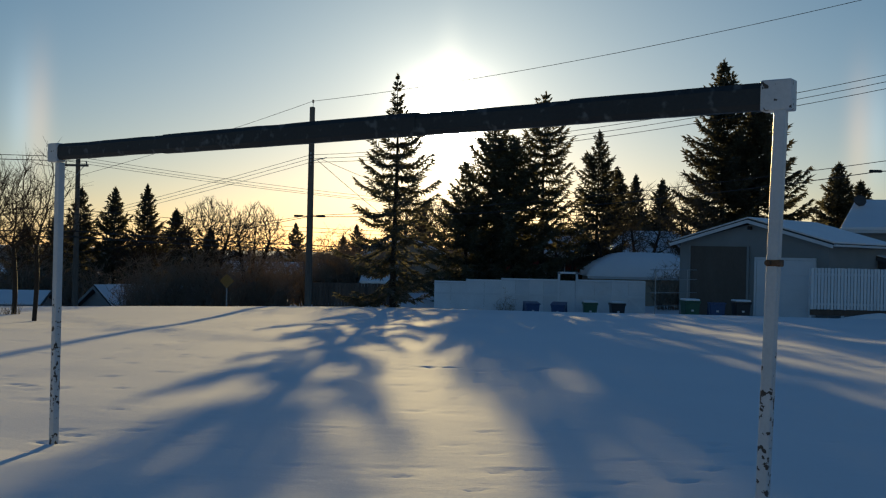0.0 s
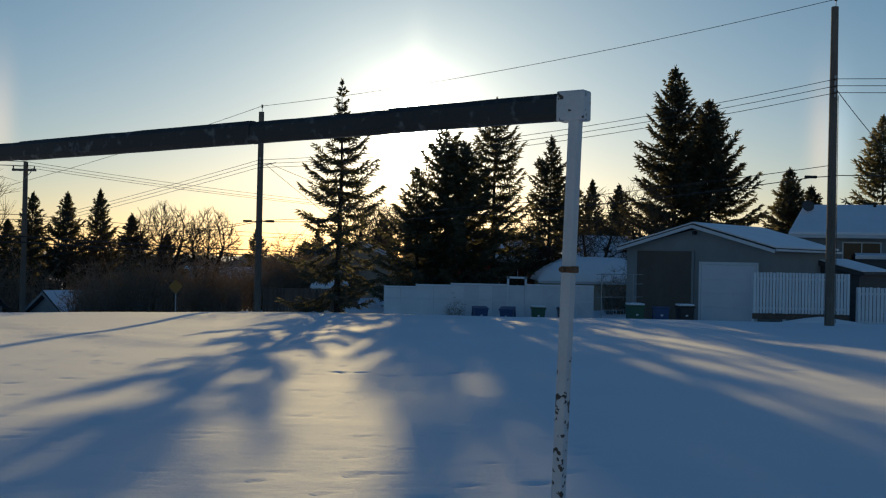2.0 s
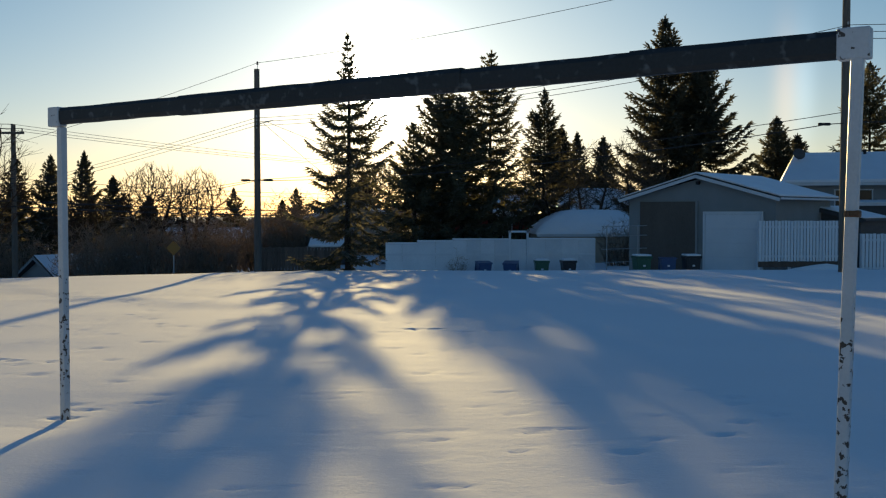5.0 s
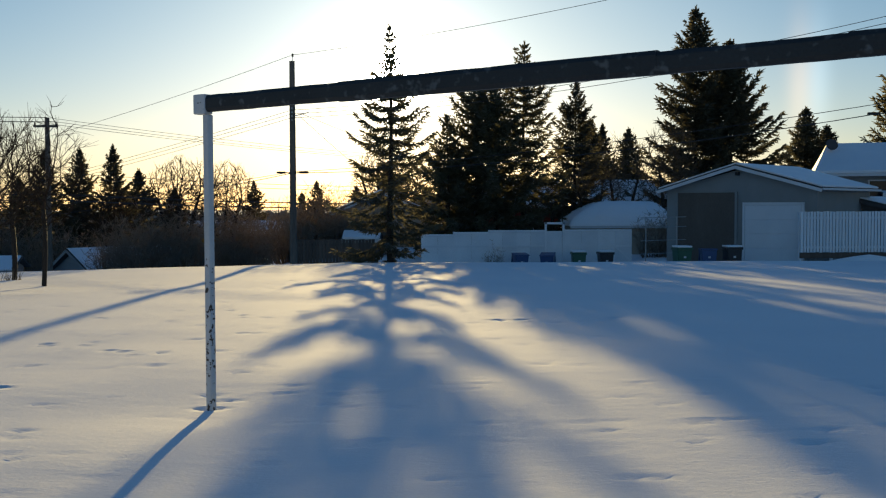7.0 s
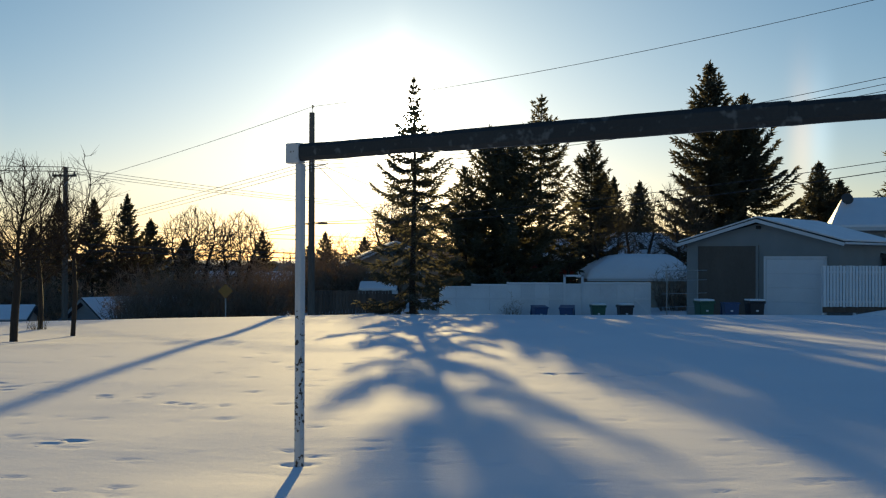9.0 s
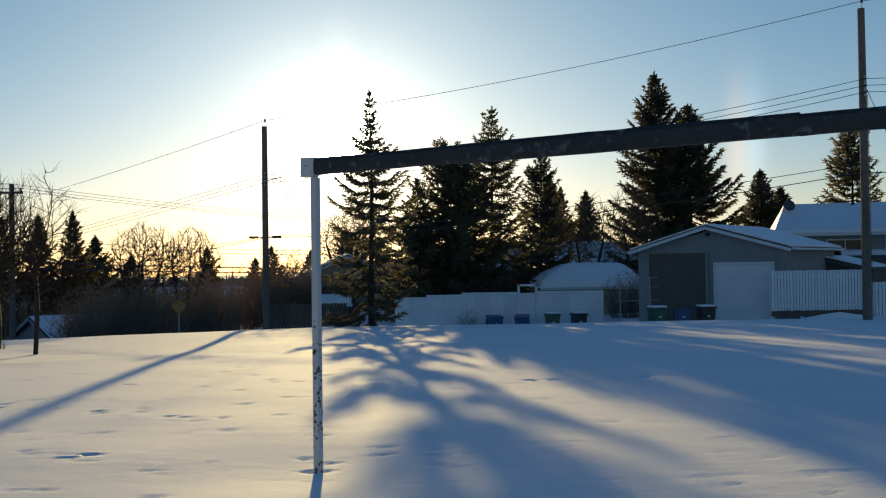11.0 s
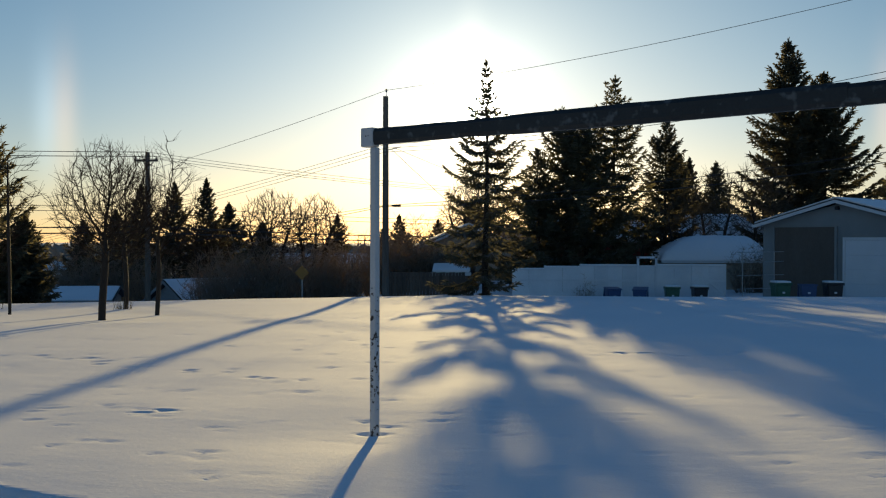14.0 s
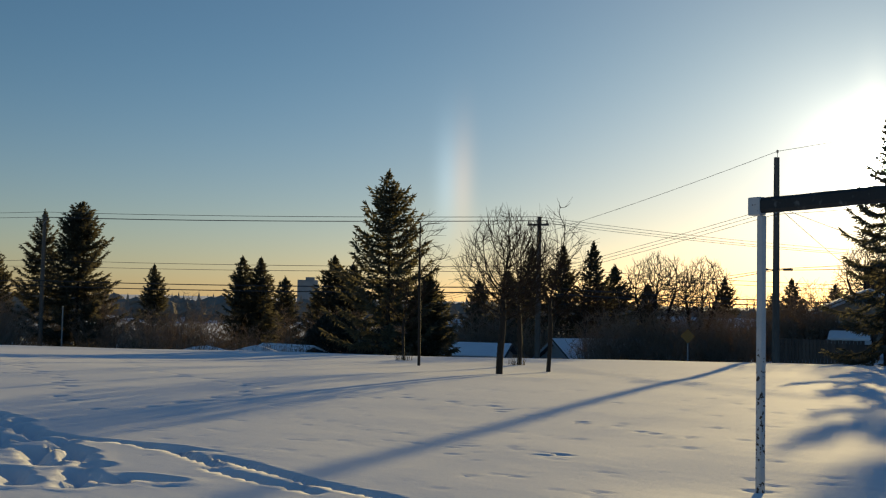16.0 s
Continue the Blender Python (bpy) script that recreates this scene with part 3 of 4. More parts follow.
def crowned_tree(x, y, height, clear, spread, seed, label, stems=1, points=400, step=0.14, reach=1.0, tip=0.006, twigs=TWIG, group="bare trees", leader=False):
    """A leafless tree whose limbs grow towards scattered points of an egg-shaped crown."""
    gen = np.random.default_rng(seed)
    t = thing("bare_tree", Matrix.Translation((x, y, level(x, y) - 0.12)), label, "tree", group)
    ball = gen.normal(size=(points, 3))
    ball *= (gen.random(points) ** 0.42 / np.linalg.norm(ball, axis=1))[:, None]
    ball[:, :2] *= np.interp(ball[:, 2], (-1, -0.2, 1), (0.75, 1.0, 0.9))[:, None]
    aim = ball * (spread, spread, (height - clear) / 2) + (0.03 * height, 0, (height + clear) / 2)
    spots, mother = [], []
    for k in range(stems):
        a = k / stems * math.tau + gen.random()
        out = 0.0 if stems == 1 else 0.5 * spread
        high = height * 0.93 if leader else clear + (0.25 if stems == 1 else 0.5) * (height - clear)
        m = max(4, int(high / step))
        for i in range(m + 1):
            f = i / m
            wob = 0.025 * spread * math.sin(f * 4 + seed + k)
            spots.append((math.cos(a) * (0.1 * (stems > 1) + out * f ** 1.3) + wob, math.sin(a) * (0.1 * (stems > 1) + out * f ** 1.3) + wob * 0.5, high * f))
            mother.append(-1 if i == 0 else len(spots) - 2)
    stem_count = len(spots)
    forks = [0] * 20000
    near = np.zeros(len(aim), int)
    gap = np.full(len(aim), 1e9)
    fresh = 0
    for _ in range(110):
        for i in range(fresh, len(spots)):
            d = np.linalg.norm(aim - spots[i], axis=1)
            if spots[i][2] < clear * 0.85:
                continue
            better = d < gap
            near[better], gap[better] = i, d[better]
        fresh = len(spots)
        keep = gap > 1.3 * step
        aim, near, gap = aim[keep], near[keep], gap[keep]
        pull = gap < max(reach, 0.9 * spread)
        if not pull.any():
            break
        for i in np.unique(near[pull]):
            if forks[i] > 2:
                continue
            forks[i] += 1
            way = aim[pull & (near == i)] - spots[i]
            way = (way / np.linalg.norm(way, axis=1)[:, None]).mean(axis=0) + gen.normal(size=3) * 0.11 + (0, 0, 0.24)
            if mother[i] >= 0:
                old = np.subtract(spots[i], spots[mother[i]])
                way = way + 0.45 * old / (np.linalg.norm(old) + 1e-6)
            spots.append(tuple(np.add(spots[i], way / (np.linalg.norm(way) + 1e-6) * step)))
            mother.append(int(i))
    area = [0.0] * len(spots)
    thick = [tip] * len(spots)
    for i in range(len(spots) - 1, -1, -1):
        thick[i] = max(tip, area[i] ** (1 / 2.45))
        if mother[i] >= 0:
            area[mother[i]] += thick[i] ** 2.45
    TV, TF, CV, CF = [], [], [], []
    for i, m in enumerate(mother):
        if m < 0:
            continue
        p, q = Vector(spots[m]), Vector(spots[i])
        trunk = i < stem_count
        flare = 1.25 if trunk and mother[m] < 0 else 1.0
        add_tube(*((TV, TF) if trunk else (CV, CF)), p, q, thick[i] * 1.35 * flare if trunk else min(thick[m], thick[i] * 1.15), thick[i] * (1.28 if trunk else 1.0), 7 if trunk else (4 if thick[i] > 3 * tip else 3))
        if not trunk and thick[i] < 2.2 * tip:
            ends = 3 if area[i] == 0 else 1
            for _ in range(ends):
                d = Vector(gen.normal(size=3)).normalized() * 0.55 + (q - p).normalized() + Vector((0, 0, 0.3))
                add_tube(CV, CF, q, q + d.normalized() * step * gen.uniform(1.2, 3.2), tip * 0.8, tip * 0.35, 3)
    new("trunk", mesh_from("trunk", TV, TF, BARK, True)).parent = t
    new("crown", mesh_from("crown", CV, CF, twigs)).parent = t
    return t


def clipped_bush(x, y, width, height, seed, label):
    """A dense evergreen dome of short sprigs."""
    rnd = random.Random(seed)
    V, F = [], []
    for _ in range(5200):
        a, u = rnd.random() * math.tau, rnd.random()
        side = math.sqrt(1 - u * u)
        n = Vector((math.cos(a) * side, math.sin(a) * side, u))
        r = rnd.uniform(0.78, 1.0) * (1 + 0.10 * noise.noise(n * 2.3 + Vector((seed, 0, 0))))
        p = Vector((n.x * width / 2 * r, n.y * width / 2 * r, height * n.z * r))
        d = (n + Vector((rnd.uniform(-0.7, 0.7), rnd.uniform(-0.7, 0.7), rnd.uniform(-0.3, 0.7)))).normalized()
        add_sprig(V, F, p - d * 0.1, d, rnd.uniform(0.16, 0.34), rnd.uniform(0.04, 0.08), rnd)
    ob = new("evergreen_bush", mesh_from("evergreen_bush", V, F, EVERGREEN))
    ob.location = (x, y, level(x, y) - 0.1)
    tagged(ob, label, "bush", "bushes")


def shrub(x, y, width, height, seed, label, twigs=TWIG, stems=150, base=None, group="shrubs", name="shrub"):
    rnd = random.Random(seed)
    z0 = level(x, y) - 0.1 if base is None else base
    V, F = [], []
    for _ in range(stems):
        a, r = rnd.random() * math.tau, math.sqrt(rnd.random())
        root = Vector((math.cos(a) * r * width * 0.35, math.sin(a) * r * width * 0.3, 0))
        tip = Vector((math.cos(a) * r * width * 0.55, math.sin(a) * r * width * 0.5, height * (1.0 - 0.45 * r * r) * rnd.uniform(0.6, 1.1)))
        prev = root
        for j in range(1, 5):
            f = j / 4
            p = root.lerp(tip, f) + Vector((rnd.uniform(-1, 1), rnd.uniform(-1, 1), 0)) * 0.06 * height
            add_tube(V, F, prev, p, 0.018 * (1.15 - f) * height / 2, 0.018 * (1.1 - f) * height / 2, 3)
            for _k in range(3):
                d = Vector((rnd.uniform(-1, 1), rnd.uniform(-1, 1), rnd.uniform(0, 1.2))).normalized() * height * rnd.uniform(0.08, 0.2)
                add_tube(V, F, p, p + d, 0.008 * height / 2, 0.003, 3)
            prev = p
    ob = new(name, mesh_from(name, V, F, twigs))
    ob.location = (x, y, z0)
    return tagged(ob, label, "bush", group)


def grass_tuft(x, y, seed):
    rnd = random.Random(seed)
    V, F = [], []
    for _ in range(40):
        a = rnd.random() * math.tau
        d = Vector((math.cos(a) * rnd.random() * 0.8, math.sin(a) * rnd.random() * 0.8, 1)).normalized()
        p = Vector((rnd.uniform(-0.25, 0.25), rnd.uniform(-0.2, 0.2), 0))
        add_tube(V, F, p, p + d * rnd.uniform(0.2, 0.5), 0.008, 0.002, 3)
    ob = new("grass_tuft", mesh_from("grass_tuft", V, F, DRY_GRASS))
    ob.location = (x, y, level(x, y) - 0.05)
    tagged(ob, "dry yellowed grass tuft poking through snow", "grass", "grass tufts")


# the lone spruce at the crest, and the row behind the white fence
spruce(-3.08, 37.4, 8.5, 1.85, 11, "slender spruce with rimed branches at the snow crest", NEEDLES_RIME, twig=0.25, gap=1.95, droop=0.16, wide=0.19, bare=0.035, whorl=(6, 8), ascend=-0.15,
       profile=((0, 0.72), (0.1, 0.95), (0.3, 0.98), (0.45, 0.82), (0.6, 0.62), (0.72, 0.42), (0.82, 0.17), (0.93, 0.10), (1, 0.02)))
spruce(-0.75, 52.5, 7.1, 3.0, 12, "short broad spruce with gaps behind the white fence", NEEDLES, twig=0.32, gap=2.1, whorl=(5, 7), profile=((0, 0.8), (0.2, 1.0), (0.5, 0.72), (0.68, 0.36), (0.85, 0.16), (1, 0.03)))
spruce(0.7, 53.5, 9.2, 3.3, 13, "dense dark spruce behind the white fence", NEEDLES, twig=0.34, gap=1.8, whorl=(5, 7), profile=((0, 0.8), (0.2, 1.0), (0.5, 0.72), (0.7, 0.48), (0.85, 0.34), (0.95, 0.16), (1, 0.03)))
spruce(1.65, 52.8, 8.5, 2.9, 14, "dense dark spruce behind the white fence", NEEDLES, twig=0.34, gap=1.7, whorl=(5, 7), profile=((0, 0.9), (0.2, 1.0), (0.5, 0.78), (0.7, 0.52), (0.88, 0.30), (0.96, 0.14), (1, 0.03)))
spruce(3.25, 54.5, 11.1, 2.5, 15, "tall open spruce with drooping branches", NEEDLES, twig=0.33, gap=1.9, whorl=(6, 8), droop=0.22, profile=((0, 0.75), (0.15, 1.0), (0.45, 0.84), (0.7, 0.56), (0.82, 0.34), (0.87, 0.17), (0.94, 0.17), (1, 0.02)))
spruce(6.7, 60.0, 9.8, 3.0, 16, "pointed dark spruce behind snowy roofs", NEEDLES_DARK, twig=0.36, gap=1.2, power=0.95)
spruce(9.4, 72.0, 8.6, 2.2, 17, "small distant spruce behind snowy roofs", NEEDLES_DARK, twig=0.4, power=0.8)
spruce(14.9, 65.0, 14.9, 4.5, 18, "very tall broad spruce behind the garage", NEEDLES_DARK, twig=0.42, gap=0.85, power=0.9, wide=0.22)
spruce(17.2, 65.5, 12.9, 5.2, 19, "tall broad dark spruce behind the garage", NEEDLES_DARK, twig=0.42, gap=0.85, power=0.85, wide=0.22)
spruce(13.3, 90, 9.6, 2.2, 20, "distant spruce among rooftops", NEEDLES_DARK, twig=0.5)
spruce(15.9, 92, 9.4, 2.6, 21, "distant spruce among rooftops", NEEDLES_DARK, twig=0.5)
spruce(25.4, 75, 9.6, 2.4, 22, "rounded dark spruce behind a snowy roof", NEEDLES_DARK, twig=0.45, power=0.5)
spruce(27.3, 76, 8.4, 2.0, 23, "dark spruce behind a snowy roof", NEEDLES_DARK, twig=0.45, power=0.5)
spruce(30.0, 70, 12.8, 3.9, 24, "tall open spruce behind a snowy roof", NEEDLES, twig=0.44, gap=1.25, power=0.8)
# the left of the field
spruce(-25.9, 45.0, 9.5, 2.9, 31, "tall spruce beside young park trees", NEEDLES, twig=0.34, gap=1.9, ascend=0.16, whorl=(6, 8), droop=0.10, profile=((0, 0.7), (0.12, 1.0), (0.3, 0.95), (0.5, 0.74), (0.7, 0.46), (0.85, 0.22), (0.95, 0.07), (1, 0.01)))
spruce(-24.3, 46.5, 4.4, 1.7, 32, "smaller spruce beside a tall one", NEEDLES_DARK, twig=0.34)
LEFT_SPRUCES = ((-28.0, 72, 8.6, 2.2), (-25.6, 72, 8.6, 2.3), (-23.3, 72, 8.8, 1.9), (-26.5, 90, 8.0, 2.6), (-30.5, 74, 6.8, 2.2), (-24.0, 92, 6.4, 2.0),
                (-69.6, 70, 12.8, 4.4), (-79.0, 75, 12.8, 3.6), (-83.0, 73, 9.0, 3.0), (-73.7, 85, 8.0, 2.3), (-59.2, 80, 8.6, 2.6), (-57.2, 80, 8.5, 2.4), (-64.3, 95, 7.2, 2.4), (-43.6, 70, 8.0, 2.9),
                (-41.9, 70, 7.4, 2.5), (-68.0, 96, 6.5, 2.4), (-62, 98, 6.0, 2.0), (-52, 96, 6.5, 2.2), (-46.5, 92, 6.2, 2.2), (-33, 84, 6.8, 2.2), (-35.5, 80, 6.4, 2.2), (-26.7, 150, 9.2, 2.8), (-16.6, 140, 8.6, 2.6),
                (-21, 160, 7.8, 2.4), (-12, 150, 7.4, 2.4), (-6, 110, 7.0, 2.2))
for i, (x, y, h, r) in enumerate(LEFT_SPRUCES):
    far = y > 88
    spruce(x, y, h, r * 1.2, 40 + i, "distant spruce in winter haze" if far else "dark spruce standing beyond the snow field", NEEDLES_DARK, twig=0.6 if far else 0.44, gap=1.7 if far else 0.8 if x == -69.6 else 1.3, group="far spruces", power=0.78 if x == -69.6 else 0.95)

crowned_tree(-11.14, 22.36, 3.95, 1.25, 1.22, 61, "young leafless park tree with a rounded crown", points=1900, step=0.12, tip=0.0064, group="park trees", twigs=TWIG_DARK)
crowned_tree(-10.96, 25.38, 4.4, 1.15, 0.95, 62, "slim leafless park tree with few branches", points=420, step=0.15, tip=0.0068, group="park trees", twigs=TWIG_DARK)
crowned_tree(-13.04, 28.77, 4.2, 1.25, 1.15, 63, "leafless park tree with grass at its foot", points=900, step=0.14, tip=0.0068, group="park trees", twigs=TWIG_DARK)
crowned_tree(-15.05, 26.02, 4.5, 1.70, 0.72, 64, "thin straight leafless young tree", points=130, step=0.15, tip=0.0075, group="park trees", twigs=TWIG_DARK, leader=True)
crowned_tree(-17.5, 30.0, 3.0, 1.0, 0.8, 65, "small leafless tree beside a spruce", points=200, step=0.14, tip=0.007, group="park trees", twigs=TWIG_DARK)
grass_tuft(-13.04, 28.6, 1)
grass_tuft(-17.4, 29.8, 2)
for i, (x, y, h, r, k) in enumerate(((-17.9, 68, 7.6, 2.5, 4), (-15.2, 69, 7.2, 2.1, 3), (-21.8, 66, 5.6, 2.0, 3), (-5.2, 72, 6.6, 2.0, 4), (-3.4, 74, 6.2, 1.8, 3))):
    crowned_tree(x, y, h, 2.3, r, 70 + i, "large leafless willow with a rounded crown", stems=k, points=2400, step=0.21, reach=1.6, tip=0.0145, group="willows", twigs=TWIG_RIME if i > 2 else TWIG_DARK)
crowned_tree(27.2, 52.0, 9.4, 2.4, 3.0, 80, "leafless tree beside a house", points=1700, step=0.2, reach=1.6, tip=0.011, group="yard trees", twigs=TWIG_RIME)
for i, (x, y, h, r) in enumerate(((7.3, 57.5, 5.2, 1.7), (9.2, 59, 6.6, 1.9), (4.9, 58, 5.0, 1.6), (-0.4, 56, 6.4, 1.6), (12.0, 60, 7.4, 2.0))):
    crowned_tree(x, y, h, 1.6, r, 82 + i, "rimed leafless yard tree behind the fence", stems=2, points=900, step=0.2, reach=1.5, tip=0.0115, group="yard trees", twigs=TWIG_RIME)

srnd = random.Random(9)
for i in range(3, 13):
    x = -22.5 + i * 1.45
    shrub(x + srnd.uniform(-0.4, 0.4), 55 + srnd.uniform(-2, 4), 3.0, srnd.uniform(2.9, 3.9), 100 + i, "dense brown leafless thicket shrub", stems=150, group="thicket")
for i in range(26):
    x = -24 - i * 2.7
    shrub(x, 66 + srnd.uniform(-5, 10), 5.5, srnd.uniform(3.0, 4.6), 130 + i, "dense brown leafless thicket shrub", stems=125, group="thicket")
for i in range(16):
    shrub(-30 + i * 2.0, 82 + srnd.uniform(-4, 12), 6.0, srnd.uniform(3.6, 4.8), 170 + i, "brown leafless brush among distant houses", stems=95, group="distant brush")
def snow_mound(x, y, length, deep, high, turn):
    V, F = [], []
    n, m = 28, 10
    for j in range(m + 1):
        for i in range(n):
            a, f = i / n * math.tau, j / m
            rr = f * (1 + 0.12 * noise.noise((math.cos(a) * 2 + x, math.sin(a) * 2, 0.5)))
            px, py = math.cos(a) * rr * length / 2, math.sin(a) * rr * deep / 2
            V.append(Vector((px, py, high * math.cos(min(f, 1) * math.pi / 2) ** 1.2 * (1 + 0.18 * noise.noise((px * 0.8, py * 0.8, x))) - 0.3 * f)))
    for j in range(m):
        F += [(j * n + i, j * n + (i + 1) % n, (j + 1) * n + (i + 1) % n, (j + 1) * n + i) for i in range(n)]
    ob = new("snow_mound", mesh_from("snow_mound", V, F, SNOW, True))
    ob.matrix_basis = pose(x, y, level(x, y), 0, 0, turn)
    tagged(ob, "ploughed mound of snow at the field's edge", "snow mound", "snow mounds")


snow_mound(-37.0, 45.5, 7.0, 3.0, 0.55, 8)
snow_mound(-32.5, 43.5, 6.0, 2.6, 0.50, -6)
snow_mound(15.4, 40.4, 6.5, 1.5, 0.24, 0)
for i, x in enumerate((-35.5, -33.6, -31.8, -30.2)):
    shrub(x, 43.0 + 0.3 * i, 1.8, 0.95, 190 + i, "snow-dusted low shrub at the crest", TWIG_RIME, 60, group="crest shrubs")
clipped_bush(-36.5, 58, 4.5, 3.3, 150, "dark clipped evergreen bush")
clipped_bush(-32.6, 57, 3.0, 2.4, 151, "rounded dark evergreen bush")
shrub(1.2, 47.6, 0.9, 1.5, 152, "small leafless shrub before the white fence", TWIG, 26, group="yard shrubs")
shrub(-0.6, 55.5, 3.6, 2.6, 153, "leafless shrub behind the white fence", TWIG, 130, group="yard shrubs")
shrub(9.6, 51.0, 2.6, 2.4, 154, "leafless shrub beside a snowy shed", TWIG, 110, group="yard shrubs")
for i, x in enumerate((-42, -47, -52)):
    shrub(x, 46 + i, 2.6, 1.1, 160 + i, "snow-dusted low shrub at the crest", TWIG_RIME, 90, group="crest shrubs")


# ---- poles and wires ----
def utility_pole(x, y, top, radius, label, arm=0.0, lean=0.0, base=None):
    z0 = level(x, y) - 0.2 if base is None else base
    p = thing("utility_pole", Matrix.Translation((x, y, z0)), label, "pole", "utility poles")
    h = top - z0
    part("shaft", bm_rod((0, 0, 0), (lean * h, 0, h), radius, radius * 0.72, 14), POLE_WOOD, p)
    if arm:
        part("crossarm", bm_box((0, -radius - 0.04, h - 0.45), (arm, 0.1, 0.12), None, 0.01), POLE_WOOD, p)
        for s in (-0.45, 0.42, 0.05):
            b = bmesh.new()
            rod(b, (arm * s, -radius - 0.04, h - 0.40), (arm * s, -radius - 0.04, h - 0.22), 0.045, 0.03, 8)
            part("insulator", b, PORCELAIN, p)
        part("brace", bm_rod((arm * 0.3, -radius - 0.02, h - 0.5), (0, -radius, h - 0.95), 0.02), ZINC, p)
    else:
        b = bm_rod((lean * h + 0.03, 0, h - 0.1), (lean * h + 0.03, 0, h + 0.28), 0.014, 0.014, 6)
        part("pin", b, ZINC, p)
        b = bmesh.new()
        for k in range(3):
            rod(b, (lean * h + 0.03, 0, h + 0.20 + k * 0.05), (lean * h + 0.03, 0, h + 0.24 + k * 0.05), 0.055, 0.035, 8)
        part("insulator", b, PORCELAIN, p)
    return p, z0


pr, zr = utility_pole(13.14, 33.4, 9.85, 0.158, "tall weathered wooden utility pole beside the fence")
pc, zc = utility_pole(-7.93, 48.2, 8.1, 0.17, "weathered wooden utility pole at the snow crest")
pl, zl = utility_pole(-21.2, 54.0, 6.05, 0.16, "wooden utility pole with a crossarm among trees", arm=1.25, base=-2.6)
pf, zf = utility_pole(-69.8, 66, 7.9, 0.2, "distant grey utility pole before spruces", arm=1.25, base=-3.5)
for pole, z0, x, hs in ((pr, zr, 13.14, (7.49, 7.27, 7.05)), (pc, zc, -7.93, (5.85, 5.68, 5.50))):
    for h in hs:
        b = bmesh.new()
        rod(b, (0, -0.13, h - z0), (0, -0.25, h - z0), 0.05, 0.035, 8)
        part("insulator", b, PORCELAIN, pole)
    part("rack", bm_box((0, -0.14, hs[1] - z0), (0.06, 0.04, hs[0] - hs[2] + 0.25), None, 0.006), ZINC, pole)
part("bracket", bm_rod((0.1, -0.1, 5.60 - zc), (0.75, -0.15, 5.75 - zc), 0.022, 0.022, 6), ZINC, pc)
for s in (-1, 1):
    b = bmesh.new()
    box(b, (s * 0.52, -0.12, 3.02 - zc), (0.42, 0.11, 0.10), None, 0.03)
    rod(b, (s * 0.1, -0.1, 3.0 - zc), (s * 0.34, -0.12, 3.02 - zc), 0.02, 0.02, 6)
    part("splice_box", b, RUBBER, pc, "dark cable splice case")
b = bmesh.new()
box(b, (-0.72, -0.12, 4.35 - zr), (0.40, 0.10, 0.09), None, 0.03)
rod(b, (-0.1, -0.1, 4.38 - zr), (-0.55, -0.12, 4.35 - zr), 0.015, 0.015, 6)
part("splice_box", b, RUBBER, pr, "dark cable splice case")
part("ground_wire", bm_rod((0.17, -0.05, 0.3), (0.135, -0.05, 7.0 - zr), 0.012, 0.012, 5), CABLE, pr)


def wire(a, b, sag, radius=0.011, label="thin dark overhead power wire between poles", group="overhead wires"):
    a, b = Vector(a), Vector(b)
    V, F = [], []
    n, k = 20, 5
    across = Vector((-(b - a).y, (b - a).x, 0)).normalized()
    for i in range(n + 1):
        f = i / n
        p = a.lerp(b, f) - Vector((0, 0, sag * 4 * f * (1 - f)))
        V += [p + across * (radius * math.cos(q / k * math.tau)) + Vector((0, 0, radius * math.sin(q / k * math.tau))) for q in range(k)]
    for i in range(n):
        F += [(i * k + q, i * k + (q + 1) % k, (i + 1) * k + (q + 1) % k, (i + 1) * k + q) for q in range(k)]
    tagged(new("overhead_wire", mesh_from("overhead_wire", V, F, CABLE)), label, "wire", group)


wire((-7.90, 48.2, 8.38), (13.17, 33.4, 10.10), 0.35)
wire((13.17, 33.4, 10.10), (36, 22.5, 12.5), 0.4)
wire((-7.90, 48.2, 8.38), (-30, 61, 3.9), 0.3)
for h0, h1 in ((5.85, 7.49), (5.68, 7.27), (5.50, 7.05)):
    wire((-7.93, 47.95, h0), (13.14, 33.15, h1), 0.5)
    wire((13.14, 33.15, h1), (36, 22.5, h1 + 0.6), 0.5)
    wire((-7.93, 47.95, h0), (-38, 74, h0 - 4.6), 0.25)
wire((-7.93, 48.1, 3.05), (13.14, 33.3, 4.75), 0.3, 0.012, "thick dark telephone cable between poles")
wire((-7.93, 48.1, 3.0), (12.45, 33.3, 4.33), 0.42, 0.015, "thick dark telephone cable between poles")
wire((-7.93, 48.1, 3.05), (-34, 66, 0.9), 0.3, 0.012, "thick dark telephone cable between poles")
wire((-7.93, 48.1, 3.0), (-34, 66, 0.2), 0.4, 0.015, "thick dark telephone cable between poles")
wire((13.14, 33.3, 4.42), (36, 22.5, 5.2), 0.4, 0.015, "thick dark telephone cable between poles")
wire((13.14, 33.1, 7.11), (24, 50, 5.2), 0.3, 0.014, "service wire from pole to house")
wire((-7.5, 48.0, 5.7), (3.5, 60, 2.6), 0.3, 0.012, "service wire from pole to house")
wire((-7.6, 48.0, 5.6), (-3.5, 64, 1.8), 0.1, 0.012, "service wire from pole to house")
